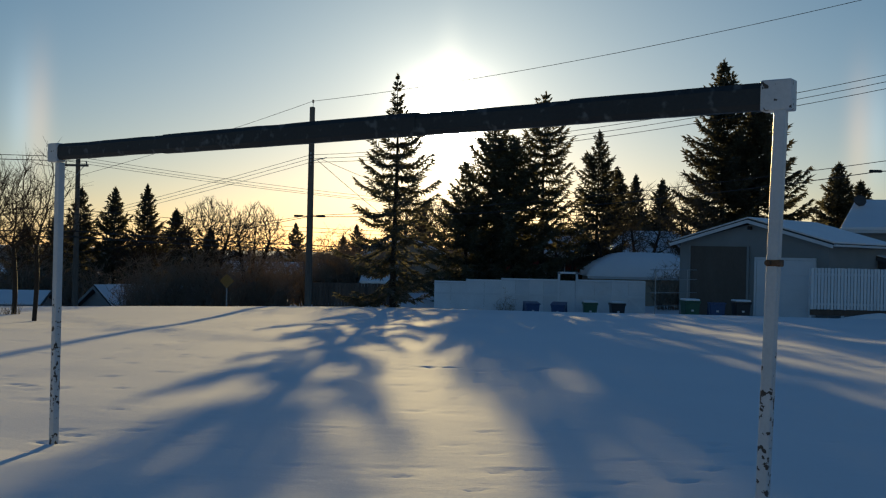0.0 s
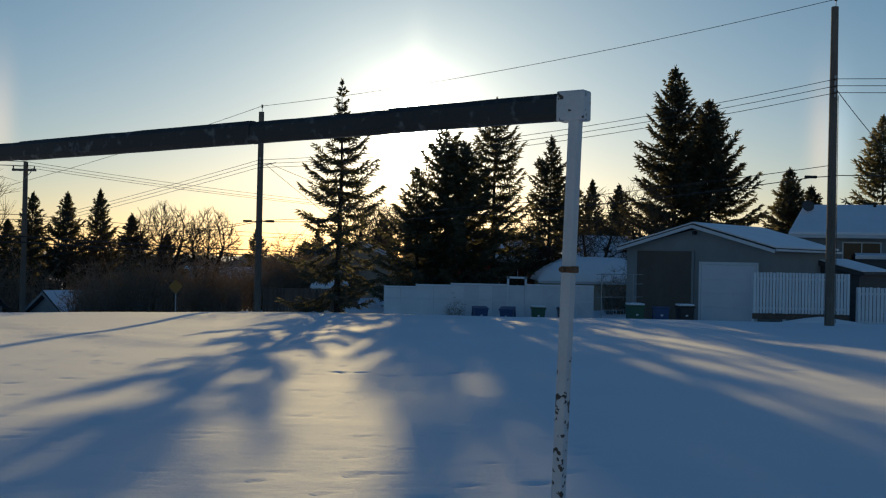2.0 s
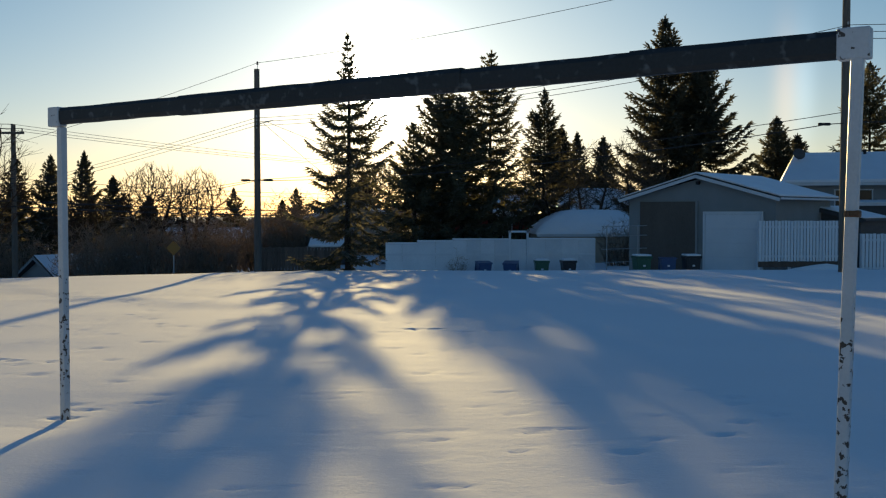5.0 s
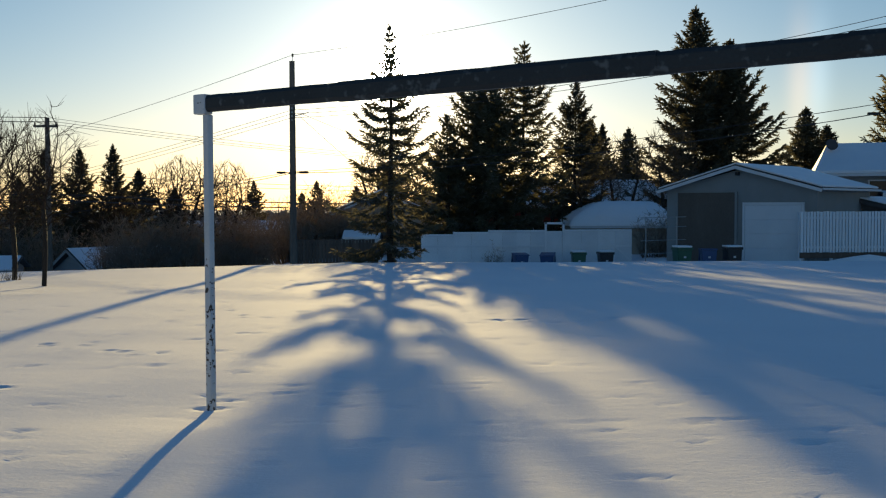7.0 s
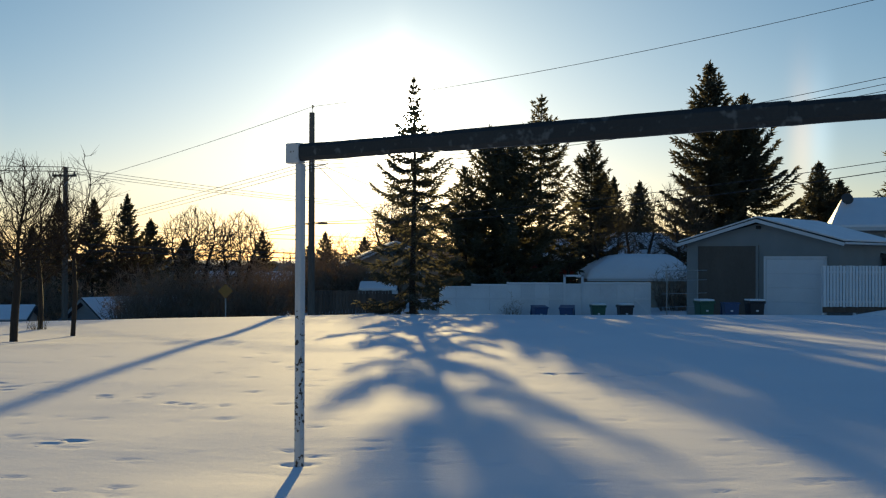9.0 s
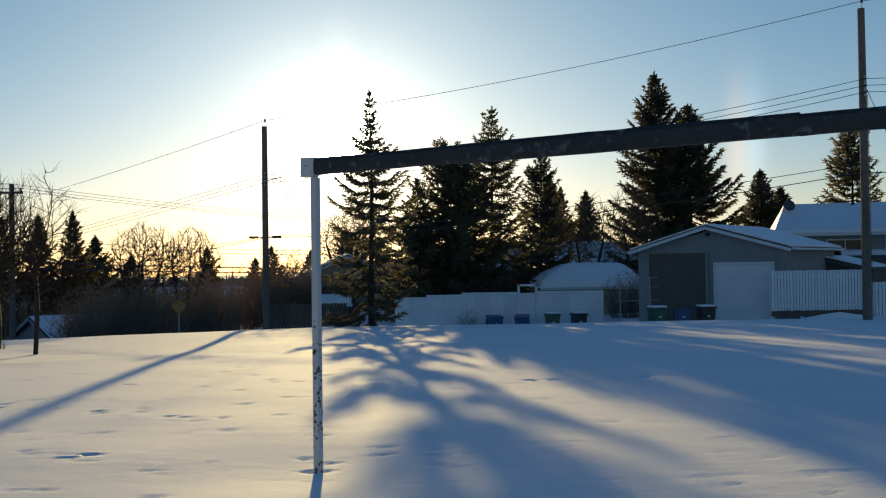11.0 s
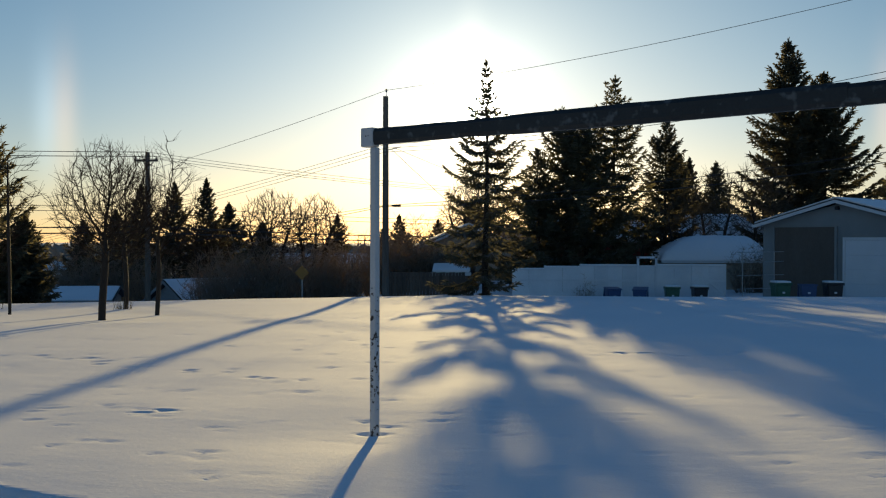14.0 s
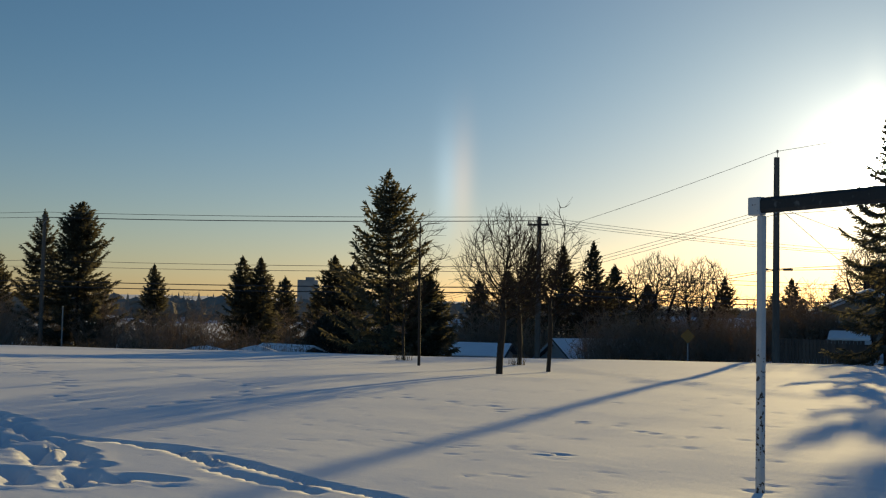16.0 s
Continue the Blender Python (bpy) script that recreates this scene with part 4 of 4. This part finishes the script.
for dx, dz in ((-0.56, 0.0), (0.52, 0.0), (0.06, 0.22)):
    wire((-21.2 + dx, 53.8, 5.82 + dz), (9 + dx, 78, 4.4 + dz), 0.5)
    wire((-21.2 + dx, 53.8, 5.82 + dz), (-69.8 + dx, 65.8, 7.65 + dz * 2), 0.15, 0.018)
    wire((-69.8 + dx, 65.8, 7.65 + dz * 2), (-120 + dx, 78, 9.5 + dz * 2), 0.2, 0.018)
for h, hf in ((3.28, 4.0), (3.03, 3.5)):
    wire((-21.2, 53.8, h), (-69.8, 65.8, hf), 0.15, 0.016)
    wire((-69.8, 65.8, hf), (-120, 78, hf + 0.6), 0.2, 0.016)
    wire((-21.2, 53.8, h), (6, 76, h - 0.3), 0.4, 0.014)
for h, hf in ((2.15, 2.25), (1.85, 1.80)):
    wire((-21.2, 53.8, h), (-69.8, 65.8, hf), 0.15, 0.035, "thick dark telephone cable between poles")
    wire((-69.8, 65.8, hf), (-120, 78, hf + 0.2), 0.2, 0.035, "thick dark telephone cable between poles")
    wire((-21.2, 53.8, h), (6, 76, h - 0.4), 0.3, 0.032, "thick dark telephone cable between poles")


# ---- buildings ----
def roofed_house(name, m, width, deep, eave, ridge, wall, label, category="house", over=0.35, ridge_along="x", snow=0.16, base=-1.5, hip=0.0, trim=None):
    """A house with its front at local y 0, its middle at local x 0, wall top at eave, and snow lying on the roof."""
    h = thing(name, m, label, category, "buildings")
    w2 = width / 2
    if ridge_along == "y":
        part("wall", prism(bmesh.new(), [(-w2, base), (w2, base), (w2, eave), (0, ridge - 0.12), (-w2, eave)], 0, deep), wall, h)
        k = (ridge - eave) / w2
        ow = w2 + over
        for nm, t0, t1, mat in (("roof", 0.0, 0.10, SHINGLE), ("roof_snow", 0.105, 0.105 + snow, ROOF_SNOW)):
            o = [(-ow, eave - k * over + t0), (0, ridge + t0), (ow, eave - k * over + t0), (ow, eave - k * over + t1), (0, ridge + t1), (-ow, eave - k * over + t1)]
            inset = 0.05 if nm == "roof_snow" else 0.0
            b = prism(bmesh.new(), o, -over + inset, deep + over - inset)
            if nm == "roof_snow":
                bmesh.ops.bevel(b, geom=list(b.edges), offset=0.04, segments=2, affect="EDGES")
            part(nm, b, mat, h)
        for s in (-1, 1):
            d = Vector((s * ow, 0, -k * ow))
            turn = Matrix.Rotation(math.atan2(d.z, d.x), 4, "Y").inverted()
            b = bm_box((s * ow / 2, -over - 0.022, ridge - k * ow / 2 - 0.02), (d.length, 0.04, 0.13), turn)
            part("bargeboard", b, trim or WHITE_TRIM, h)
            part("gutter", bm_box((s * (ow + 0.05), deep / 2, eave - k * over + 0.03), (0.08, deep + 2 * over, 0.09), None, 0.02), trim or WHITE_TRIM, h)
    else:
        gable = [(0, base), (deep, base), (deep, eave), (deep / 2, ridge - 0.12), (0, eave)]
        part("wall", prism(bmesh.new(), [q for q in gable if not hip or q[0] != deep / 2], -w2, w2, "x"), wall, h)
        k = (ridge - eave) / (deep / 2)
        for nm, t0, t1, mat in (("roof", 0.0, 0.10, SHINGLE), ("roof_snow", 0.105, 0.105 + snow, ROOF_SNOW)):
            inset = 0.05 if nm == "roof_snow" else 0.0
            o = [(-over, eave - k * over + t0), (deep / 2, ridge + t0), (deep + over, eave - k * over + t0), (deep + over, eave - k * over + t1), (deep / 2, ridge + t1), (-over, eave - k * over + t1)]
            if hip:
                o = [(-over, eave - k * over + t0), (deep + over, eave - k * over + t0), (deep + over, eave - k * over + t1), (deep / 2, ridge + t1), (-over, eave - k * over + t1)]
            b = prism(bmesh.new(), o, -w2 - over + inset, w2 + over - inset, "x")
            for v in b.verts:
                if abs(v.co.y - deep / 2) < 0.01:
                    v.co.x -= math.copysign(hip, v.co.x)
            if nm == "roof_snow":
                bmesh.ops.bevel(b, geom=list(b.edges), offset=0.04, segments=2, affect="EDGES")
            part(nm, b, mat, h)
        part("fascia", bm_box((0, -over - 0.03, eave - k * over + 0.04), (width + 2 * over, 0.05, 0.18)), trim or WHITE_TRIM, h)
    return h


def window(parent, x, z, wide, high, y=0.0):
    wdw = part("window", bm_box((x, y - 0.02, z), (wide, 0.05, high)), GLASS, parent, "dark glazed window")
    for dx, dz, sx, sz in ((0, high / 2, wide + 0.12, 0.07), (0, -high / 2, wide + 0.12, 0.09), (-wide / 2, 0, 0.07, high), (wide / 2, 0, 0.07, high), (0, 0, 0.05, high)):
        part("frame", bm_box((x + dx, y - 0.05, z + dz), (sx, 0.06, sz)), WHITE_TRIM, wdw)


# the grey garage, turned from the field
GT = pose(11.3, 43.9, 0, 0, 0, -42)
g = roofed_house("garage", GT, 6.7, 6.0, 2.15, 3.07, STUCCO, "grey stucco garage with snowy roof and two doors", "garage", over=0.32, ridge_along="y", base=-1.3, snow=0.075)
door = part("overhead_door", bm_box((1.55, -0.03, 0.28), (2.45, 0.06, 2.36)), DOOR_WHITE, g, "white overhead garage door")
for k in range(4):
    part("door_panel", bm_box((1.55, -0.066, -0.60 + k * 0.585), (2.40, 0.02, 0.565), None, 0.006), DOOR_WHITE, door)
for dx, sx, z, sz in ((0.28, 0.10, 0.30, 2.45), (2.82, 0.10, 0.30, 2.45), (1.55, 2.64, 1.52, 0.11)):
    part("door_frame", bm_box((dx, -0.05, z), (sx, 0.08, sz)), WHITE_TRIM, g)
dark = part("side_door", bm_box((-1.45, -0.03, 0.45), (2.65, 0.06, 3.1)), DOOR_BROWN, g, "dark brown tall garage door")
for dx, sx, z, sz in ((-2.83, 0.10, 0.45, 3.15), (-0.07, 0.10, 0.45, 3.15)):
    part("door_frame", bm_box((dx, -0.05, z), (sx, 0.08, sz)), STUCCO, g)
b = bmesh.new()
box(b, (0, -0.1, 2.78), (0.14, 0.2, 0.14), None, 0.02)
part("yard_lamp", b, RUBBER, g, "small dark lamp under the gable")

hr = roofed_house("house", pose(29.5, 57.2, 0, 0, 0, -18), 18.0, 7.5, 3.35, 4.95, SIDING_GREY, "long grey house with snow-covered hipped roof", over=0.5, base=-1.6, hip=0.9)
for x, z, ww, hh in ((-5.5, 2.2, 2.0, 1.3), (-2.8, 1.9, 1.0, 2.0), (0.6, 2.2, 2.2, 1.3), (4.8, 2.2, 2.0, 1.3)):
    window(hr, x, z, ww, hh)
for x in (-4.6, -0.4, 0.3, 3.0):
    b = bmesh.new()
    rod(b, (x, 3.4, 4.85), (x, 3.4, 5.25), 0.09, 0.09, 10)
    rod(b, (x, 3.4, 5.25), (x, 3.4, 5.33), 0.13, 0.10, 10)
    part("roof_vent", b, RUBBER, hr)
b = bmesh.new()
rod(b, (-8.4, 2.6, 4.0), (-8.4, 2.6, 5.0), 0.03)
part("dish_mast", b, ZINC, hr)
b = bmesh.new()
rod(b, (-8.4, 2.5, 5.0), (-8.36, 2.35, 5.06), 0.12, 0.36, 18)
part("satellite_dish", b, SIDING_DARK, hr, "dark round satellite dish")
roofed_house("porch_roof", pose(27.4, 56.0, 0, 0, 0, -18), 8.4, 2.6, 1.98, 2.12, SIDING_DARK, "dark lean-to porch with snow on top", "porch", base=-1.5, snow=0.05, over=0.12)
roofed_house("garden_shed", pose(16.9, 45.5, 0, 0, 0, -42), 3.9, 3.4, 1.22, 1.70, SIDING_DARK, "dark garden shed with snow-dusted gable roof", "shed", ridge_along="y", over=0.2, base=-1.4, snow=0.05, trim=SIDING_DARK)
# hipped shed with a deep load of snow, behind the white fence
hs = thing("hipped_shed", pose(8.3, 54.0, 0), "low tan shed under a deep hipped snow load", "shed", "buildings")
part("wall", bm_box((0, 2.2, -0.35), (5.1, 4.4, 1.6)), STUCCO_TAN, hs)
b = bmesh.new()
NX, NY = 36, 24
rows = []
for j in range(NY + 1):
    row = []
    for i in range(NX + 1):
        u, v = -2.78 + 5.56 * i / NX, -0.28 + 4.9 * j / NY
        edge = min((u + 2.78) * 0.75, (2.78 - u) * 1.5, v + 0.28, 4.62 - v)
        heap = math.sin(min(1.0, edge / 1.75) * math.pi / 2) ** 0.85
        row.append(b.verts.new((u, v, 0.46 + 0.12 * smooth_step(0, 0.12, edge) + 1.12 * heap + 0.03 * noise.noise((u, v, 5)))))
    rows.append(row)
for r0, r1 in zip(rows, rows[1:]):
    for i in range(NX):
        b.faces.new((r0[i], r0[i + 1], r1[i + 1], r1[i])).smooth = True
rim = rows[0] + [r[-1] for r in rows[1:-1]] + rows[-1][::-1] + [r[0] for r in rows[-2:0:-1]]
low = [b.verts.new((p.co.x, p.co.y, 0.42)) for p in rim]
for i in range(len(rim)):
    k = (i + 1) % len(rim)
    b.faces.new((low[i], low[k], rim[k], rim[i]))
b.faces.new(low[::-1])
part("roof_snow", b, ROOF_SNOW, hs)
part("eave_board", bm_box((0, -0.2, 0.36), (5.45, 0.06, 0.12)), WHITE_TRIM, hs)

roofed_house("house", pose(11.8, 66.0, 0), 7.0, 8.0, 1.35, 2.95, SIDING_DARK, "house with snow-covered hipped roof behind trees", base=-1.8, hip=1.6)
hm = roofed_house("house", pose(-4.6, 64.0, 0, 0, 0, 6), 6.2, 8.0, 0.98, 2.3, STUCCO_TAN, "tan house with snowy roof behind a spruce", ridge_along="y", base=-2.2, snow=0.1)
window(hm, -1.2, 0.1, 1.4, 0.9)
roofed_house("low_shed", pose(-5.1, 52.5, 0), 1.7, 2.0, -0.25, 0.05, SIDING_DARK, "low shed with snow on its roof", "shed", base=-1.6, over=0.15, snow=0.12)
rh = roofed_house("house", pose(2.9, 62.0, 0), 6.5, 7.0, 1.5, 2.8, RED_WALL, "red-sided house mostly hidden by spruces", base=-1.8)
window(rh, 1.6, 0.4, 1.1, 1.0)
roofed_house("low_house", pose(-21.4, 58.0, 0, 0, 0, -40), 5.6, 6.0, -2.5, -0.92, SIDING_GREY, "low gabled house under snow beyond the thicket", base=-4.2, ridge_along="y", trim=SIDING_GREY, snow=0.06)
roofed_house("low_house", pose(-26.6, 56.0, 0, 0, 0, 12), 4.6, 5.0, -1.95, -1.38, SIDING_GREY, "low house with a snowy roof behind park trees", base=-4.2, trim=SIDING_GREY, snow=0.07)
roofed_house("low_house", pose(-38.6, 53.5, 0, 0, 0, -8), 3.6, 4.0, -2.5, -1.9, SIDING_GREY, "low house with a snowy roof beside a clipped bush", base=-4.4, trim=SIDING_GREY)
roofed_house("far_house", pose(-24.0, 120.0, 0), 12.0, 8.0, -1.6, -0.4, SIDING_GREY, "distant house with snowy roof", base=-4.0)
roofed_house("far_house", pose(-60.0, 130.0, 0), 14.0, 8.0, -3.0, -1.6, SIDING_GREY, "distant house with snowy roof", base=-5.0)
ap = thing("apartment_block", pose(-250, 400, 0, 0, 0, 30), "distant pale apartment block in winter haze", "building", "buildings")
part("wall", bm_box((0, 0, 1.0), (9, 9, 15)), CONCRETE, ap)
part("lift_house", bm_box((1, 0, 9), (4, 4, 1.6)), CONCRETE, ap)


# ---- fences ----
def panel_fence():
    f = thing("panel_fence", pose(0, 48.2, 0), "white board fence with a framed gate and braces", "fence", "fences")
    runs = ((-2.03, -0.57, 0.12), (-0.57, 1.06, 0.22), (1.06, 2.32, 0.30), (2.32, 3.64, 0.30), (4.55, 6.10, 0.32), (6.10, 7.66, 0.32))
    for x0, x1, top in runs:
        n = max(1, round((x1 - x0) / 0.78))
        s = (x1 - x0) / n
        for i in range(n):
            part("board", bm_box((x0 + s * (i + 0.5), 0.0, (top - 1.75) / 2), (s - 0.006, 0.03, top + 1.75 - 0.004 * (i % 3)), None, 0.004), FENCE_WHITE, f)
        part("top_rail", bm_box(((x0 + x1) / 2, -0.03, top - 0.03), (x1 - x0, 0.08, 0.05)), FENCE_WHITE, f)
        part("mid_rail", bm_box(((x0 + x1) / 2, -0.03, -0.40), (x1 - x0 - 0.08, 0.04, 0.09)), FENCE_WHITE, f)
        part("snow_cap", bm_box(((x0 + x1) / 2, -0.02, top + 0.022), (x1 - x0 - 0.03, 0.09, 0.05), None, 0.018), ROOF_SNOW, f)
        part("post", bm_box((x0 + 0.01, 0.05, (top - 1.8) / 2 + 0.03), (0.09, 0.07, top + 1.86)), FENCE_WHITE, f)
    for x in (3.68, 4.50):
        part("gate_post", bm_box((x, -0.01, -0.60), (0.10, 0.10, 2.6)), FENCE_WHITE, f)
    part("gate_beam", bm_box((4.09, -0.01, 0.66), (0.94, 0.10, 0.09)), FENCE_WHITE, f)
    gate = part("gate", bm_box((4.09, 0.0, -0.65), (0.70, 0.03, 1.9)), FENCE_WHITE, f, "white board gate")
    part("gate_brace", bm_box((4.09, -0.03, -0.5), (0.07, 0.03, 1.55), Matrix.Rotation(0.42, 4, "Y")), FENCE_WHITE, gate)
    for x, s in ((5.3, 1), (6.9, -1)):
        part("brace", bm_box((x, -0.05, -0.45), (0.07, 0.03, 1.7), Matrix.Rotation(s * 0.85, 4, "Y")), FENCE_WHITE, f)


panel_fence()


def slat_fence(x0, x1, y, bottom, top, pitch, label, skirt=True):
    f = thing("slat_fence", pose(0, y, 0), label, "fence", "fences")
    n = round((x1 - x0) / pitch)
    rnd = random.Random(n)
    me = None
    for i in range(n):
        x = x0 + pitch * (i + 0.5)
        if me is None:
            ob = part("slat", bm_box((0, 0, 0), (pitch * 0.80, 0.025, top - bottom), None, 0.004), FENCE_WHITE, f)
            me = ob.data
        else:
            ob = new("slat", me)
            ob.parent = f
        ob.location = (x, rnd.uniform(-0.004, 0.004), (top + bottom) / 2 + rnd.uniform(-0.012, 0.012))
    for z in (top - 0.25, bottom + 0.2):
        part("rail", bm_box(((x0 + x1) / 2, 0.06, z), (x1 - x0, 0.05, 0.09)), FENCE_WHITE, f)
    for k in range(4):
        part("post", bm_box((x0 + (x1 - x0) * (k + 0.02) / 3.05, 0.12, (top - 1.2) / 2), (0.1, 0.1, top + 1.2)), FENCE_WHITE, f)
    if skirt:
        part("kickboard", bm_box(((x0 + x1) / 2, 0.04, bottom - 0.12), (x1 - x0, 0.04, 0.22)), FENCE_BROWN, f, "dark kickboard")


slat_fence(13.0, 16.85, 41.3, -0.42, 1.20, 0.128, "white painted slat fence beside the garage")
slat_fence(17.15, 24.0, 41.3, -0.9, 0.68, 0.150, "lower white painted slat fence beside the pole", False)


# brown fence before the tan house
def brown_fence():
    f = thing("board_fence", pose(-6.2, 51.0, 0), "weathered brown board fence in the yard behind the crest", "fence", "fences")
    for i in range(24):
        part("board", bm_box((-1.9 + i * 0.16, 0, -0.9), (0.15, 0.025, 1.5 + 0.02 * (i % 3)), None, 0.004), FENCE_BROWN, f)
    for z in (-0.4, -1.3):
        part("rail", bm_box((0, 0.05, z), (3.9, 0.05, 0.09)), FENCE_BROWN, f)


brown_fence()


# ---- bins and yard things ----
def wheelie_bin(x, y, material, label, turn=0.0, snow=True, open_lid=False, tilt=0.0, z=None):
    z0 = level(x, y) - 0.02 if z is None else z
    t = thing("wheelie_bin", pose(x, y, z0, tilt, 0, turn), label, "bin", "bins")
    b = bmesh.new()
    made = bmesh.ops.create_cube(b, size=1.0)
    for v in made["verts"]:
        k = 1.0 if v.co.z > 0 else 0.80
        v.co = Vector((v.co.x * 0.60 * k, v.co.y * 0.66 * k, 0.52 + v.co.z * 0.88))
    bmesh.ops.bevel(b, geom=list(b.edges), offset=0.03, segments=2, affect="EDGES")
    part("body", b, material, t)
    part("rim", bm_box((0, 0, 0.965), (0.66, 0.72, 0.05), None, 0.015), material, t)
    if open_lid:
        part("lid", bm_box((0, 0.40, 0.68), (0.62, 0.04, 0.6), Matrix.Rotation(0.25, 4, "X"), 0.012), material, t)
    else:
        part("lid", bm_box((0, 0.0, 1.015), (0.66, 0.76, 0.05), None, 0.02), material, t)
        if snow:
            part("snow_cap", bm_box((0, 0, 1.075), (0.60, 0.68, 0.075), None, 0.03), ROOF_SNOW, t)
    part("handle", bm_rod((-0.24, 0.40, 0.93), (0.24, 0.40, 0.93), 0.018), material, t)
    part("sticker", bm_box((0, -0.318, 0.66), (0.10, 0.006, 0.07), Matrix.Rotation(-0.06, 4, "X")), WHITE_TRIM, t, "pale sticker")
    for s in (-1, 1):
        wh = part("wheel", bm_rod((s * 0.24, 0.28, 0.11), (s * 0.30, 0.28, 0.11), 0.11, None, 14), RUBBER, t)
        part("hub", bm_rod((s * 0.295, 0.28, 0.11), (s * 0.31, 0.28, 0.11), 0.045, None, 10), ZINC, wh)


wheelie_bin(8.38, 41.6, BIN_GREEN, "green wheeled bin capped with snow", 8, z=-1.25)
wheelie_bin(9.45, 41.7, BIN_BLUE, "blue wheeled bin with its lid open", -5, open_lid=True, z=-1.26)
wheelie_bin(10.35, 41.5, BIN_BLACK, "black wheeled bin capped with snow", 4, z=-1.24)
wheelie_bin(2.35, 46.6, BIN_BLUE, "blue wheeled bin leaning at the white fence", 10, False, True, 6)
wheelie_bin(3.6, 46.6, BIN_BLUE, "blue wheeled bin leaning at the white fence", -14, False, True, 9)
wheelie_bin(4.95, 46.5, BIN_GREEN, "dark green wheeled bin before the gate", 0, True)
wheelie_bin(6.15, 46.5, BIN_BLACK, "black wheeled bin before the white fence", 5, True)


def drying_rack(x, y):
    z0 = level(x, y) - 0.05
    t = thing("clothes_rack", pose(x, y, z0, 0, 0, 20), "thin metal rack frame beside the garage", "rack")
    for dx in (-0.75, 0.75):
        part("upright", bm_rod((dx, 0, 0), (dx, 0, 2.25), 0.02), ZINC, t)
    for h in (0.7, 1.25, 1.8, 2.2):
        part("rail", bm_rod((-1.0, 0, h), (1.2, 0, h + 0.03), 0.014), ZINC, t)


drying_rack(8.0, 43.6)


def umbrella(x, y, z):
    t = thing("patio_umbrella", pose(x, y, level(x, y)), "closed-in patio umbrella capped with snow", "umbrella")
    h = z - level(x, y)
    part("pole", bm_rod((0, 0, 0), (0, 0, h), 0.025), ZINC, t)
    b = bmesh.new()
    rod(b, (0, 0, h - 0.45), (0, 0, h), 1.0, 0.05, 8)
    part("canopy", b, SIDING_GREY, t)
    b = bmesh.new()
    rod(b, (0, 0, h - 0.38), (0, 0, h + 0.08), 0.98, 0.05, 8)
    part("snow_cap", b, ROOF_SNOW, t)


umbrella(23.6, 50.0, 1.75)


def road_sign(x, y, z):
    t = thing("road_sign", pose(x, y, level(x, y) - 0.2), "yellow diamond road sign on a post", "sign")
    h = z - level(x, y) + 0.2
    part("post", bm_rod((0, 0.04, 0), (0, 0.04, h + 0.3), 0.03), ZINC, t)
    part("plate", bm_box((0, 0, h), (0.5, 0.012, 0.5), Matrix.Rotation(math.pi / 4, 4, "Y"), 0.004), SIGN_YELLOW, t)


road_sign(-12.2, 50.0, -0.15)


def street_lamp(x, y, z):
    t = thing("street_post", pose(x, y, level(x, y) - 0.3), "thin grey post beyond the field", "post")
    part("shaft", bm_rod((0, 0, 0), (0, 0, z - level(x, y)), 0.07, 0.05), ZINC, t)


street_lamp(-67.4, 66, 0.45)


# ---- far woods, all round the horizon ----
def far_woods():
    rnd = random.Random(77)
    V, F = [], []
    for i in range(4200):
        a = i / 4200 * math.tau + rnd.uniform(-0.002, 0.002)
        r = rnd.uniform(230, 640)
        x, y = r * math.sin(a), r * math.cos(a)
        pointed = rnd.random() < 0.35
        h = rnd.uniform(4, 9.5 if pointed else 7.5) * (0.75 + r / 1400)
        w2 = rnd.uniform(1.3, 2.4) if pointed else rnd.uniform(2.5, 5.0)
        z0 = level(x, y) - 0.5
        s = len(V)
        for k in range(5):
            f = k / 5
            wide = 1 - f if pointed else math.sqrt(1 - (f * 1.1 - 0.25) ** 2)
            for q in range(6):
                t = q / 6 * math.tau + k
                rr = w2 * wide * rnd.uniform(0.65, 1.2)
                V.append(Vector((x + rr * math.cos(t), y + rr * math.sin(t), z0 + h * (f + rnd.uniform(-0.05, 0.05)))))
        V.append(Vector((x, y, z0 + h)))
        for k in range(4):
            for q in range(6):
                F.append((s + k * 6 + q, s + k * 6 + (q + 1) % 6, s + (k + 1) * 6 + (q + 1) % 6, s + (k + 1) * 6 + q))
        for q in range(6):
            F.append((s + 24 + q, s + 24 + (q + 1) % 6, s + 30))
    tagged(new("far_woods", mesh_from("far_woods", V, F, FAR_WOOD_HAZE)), "distant woods along the horizon with haze tinted into their colour", "woods", kind="stuff")


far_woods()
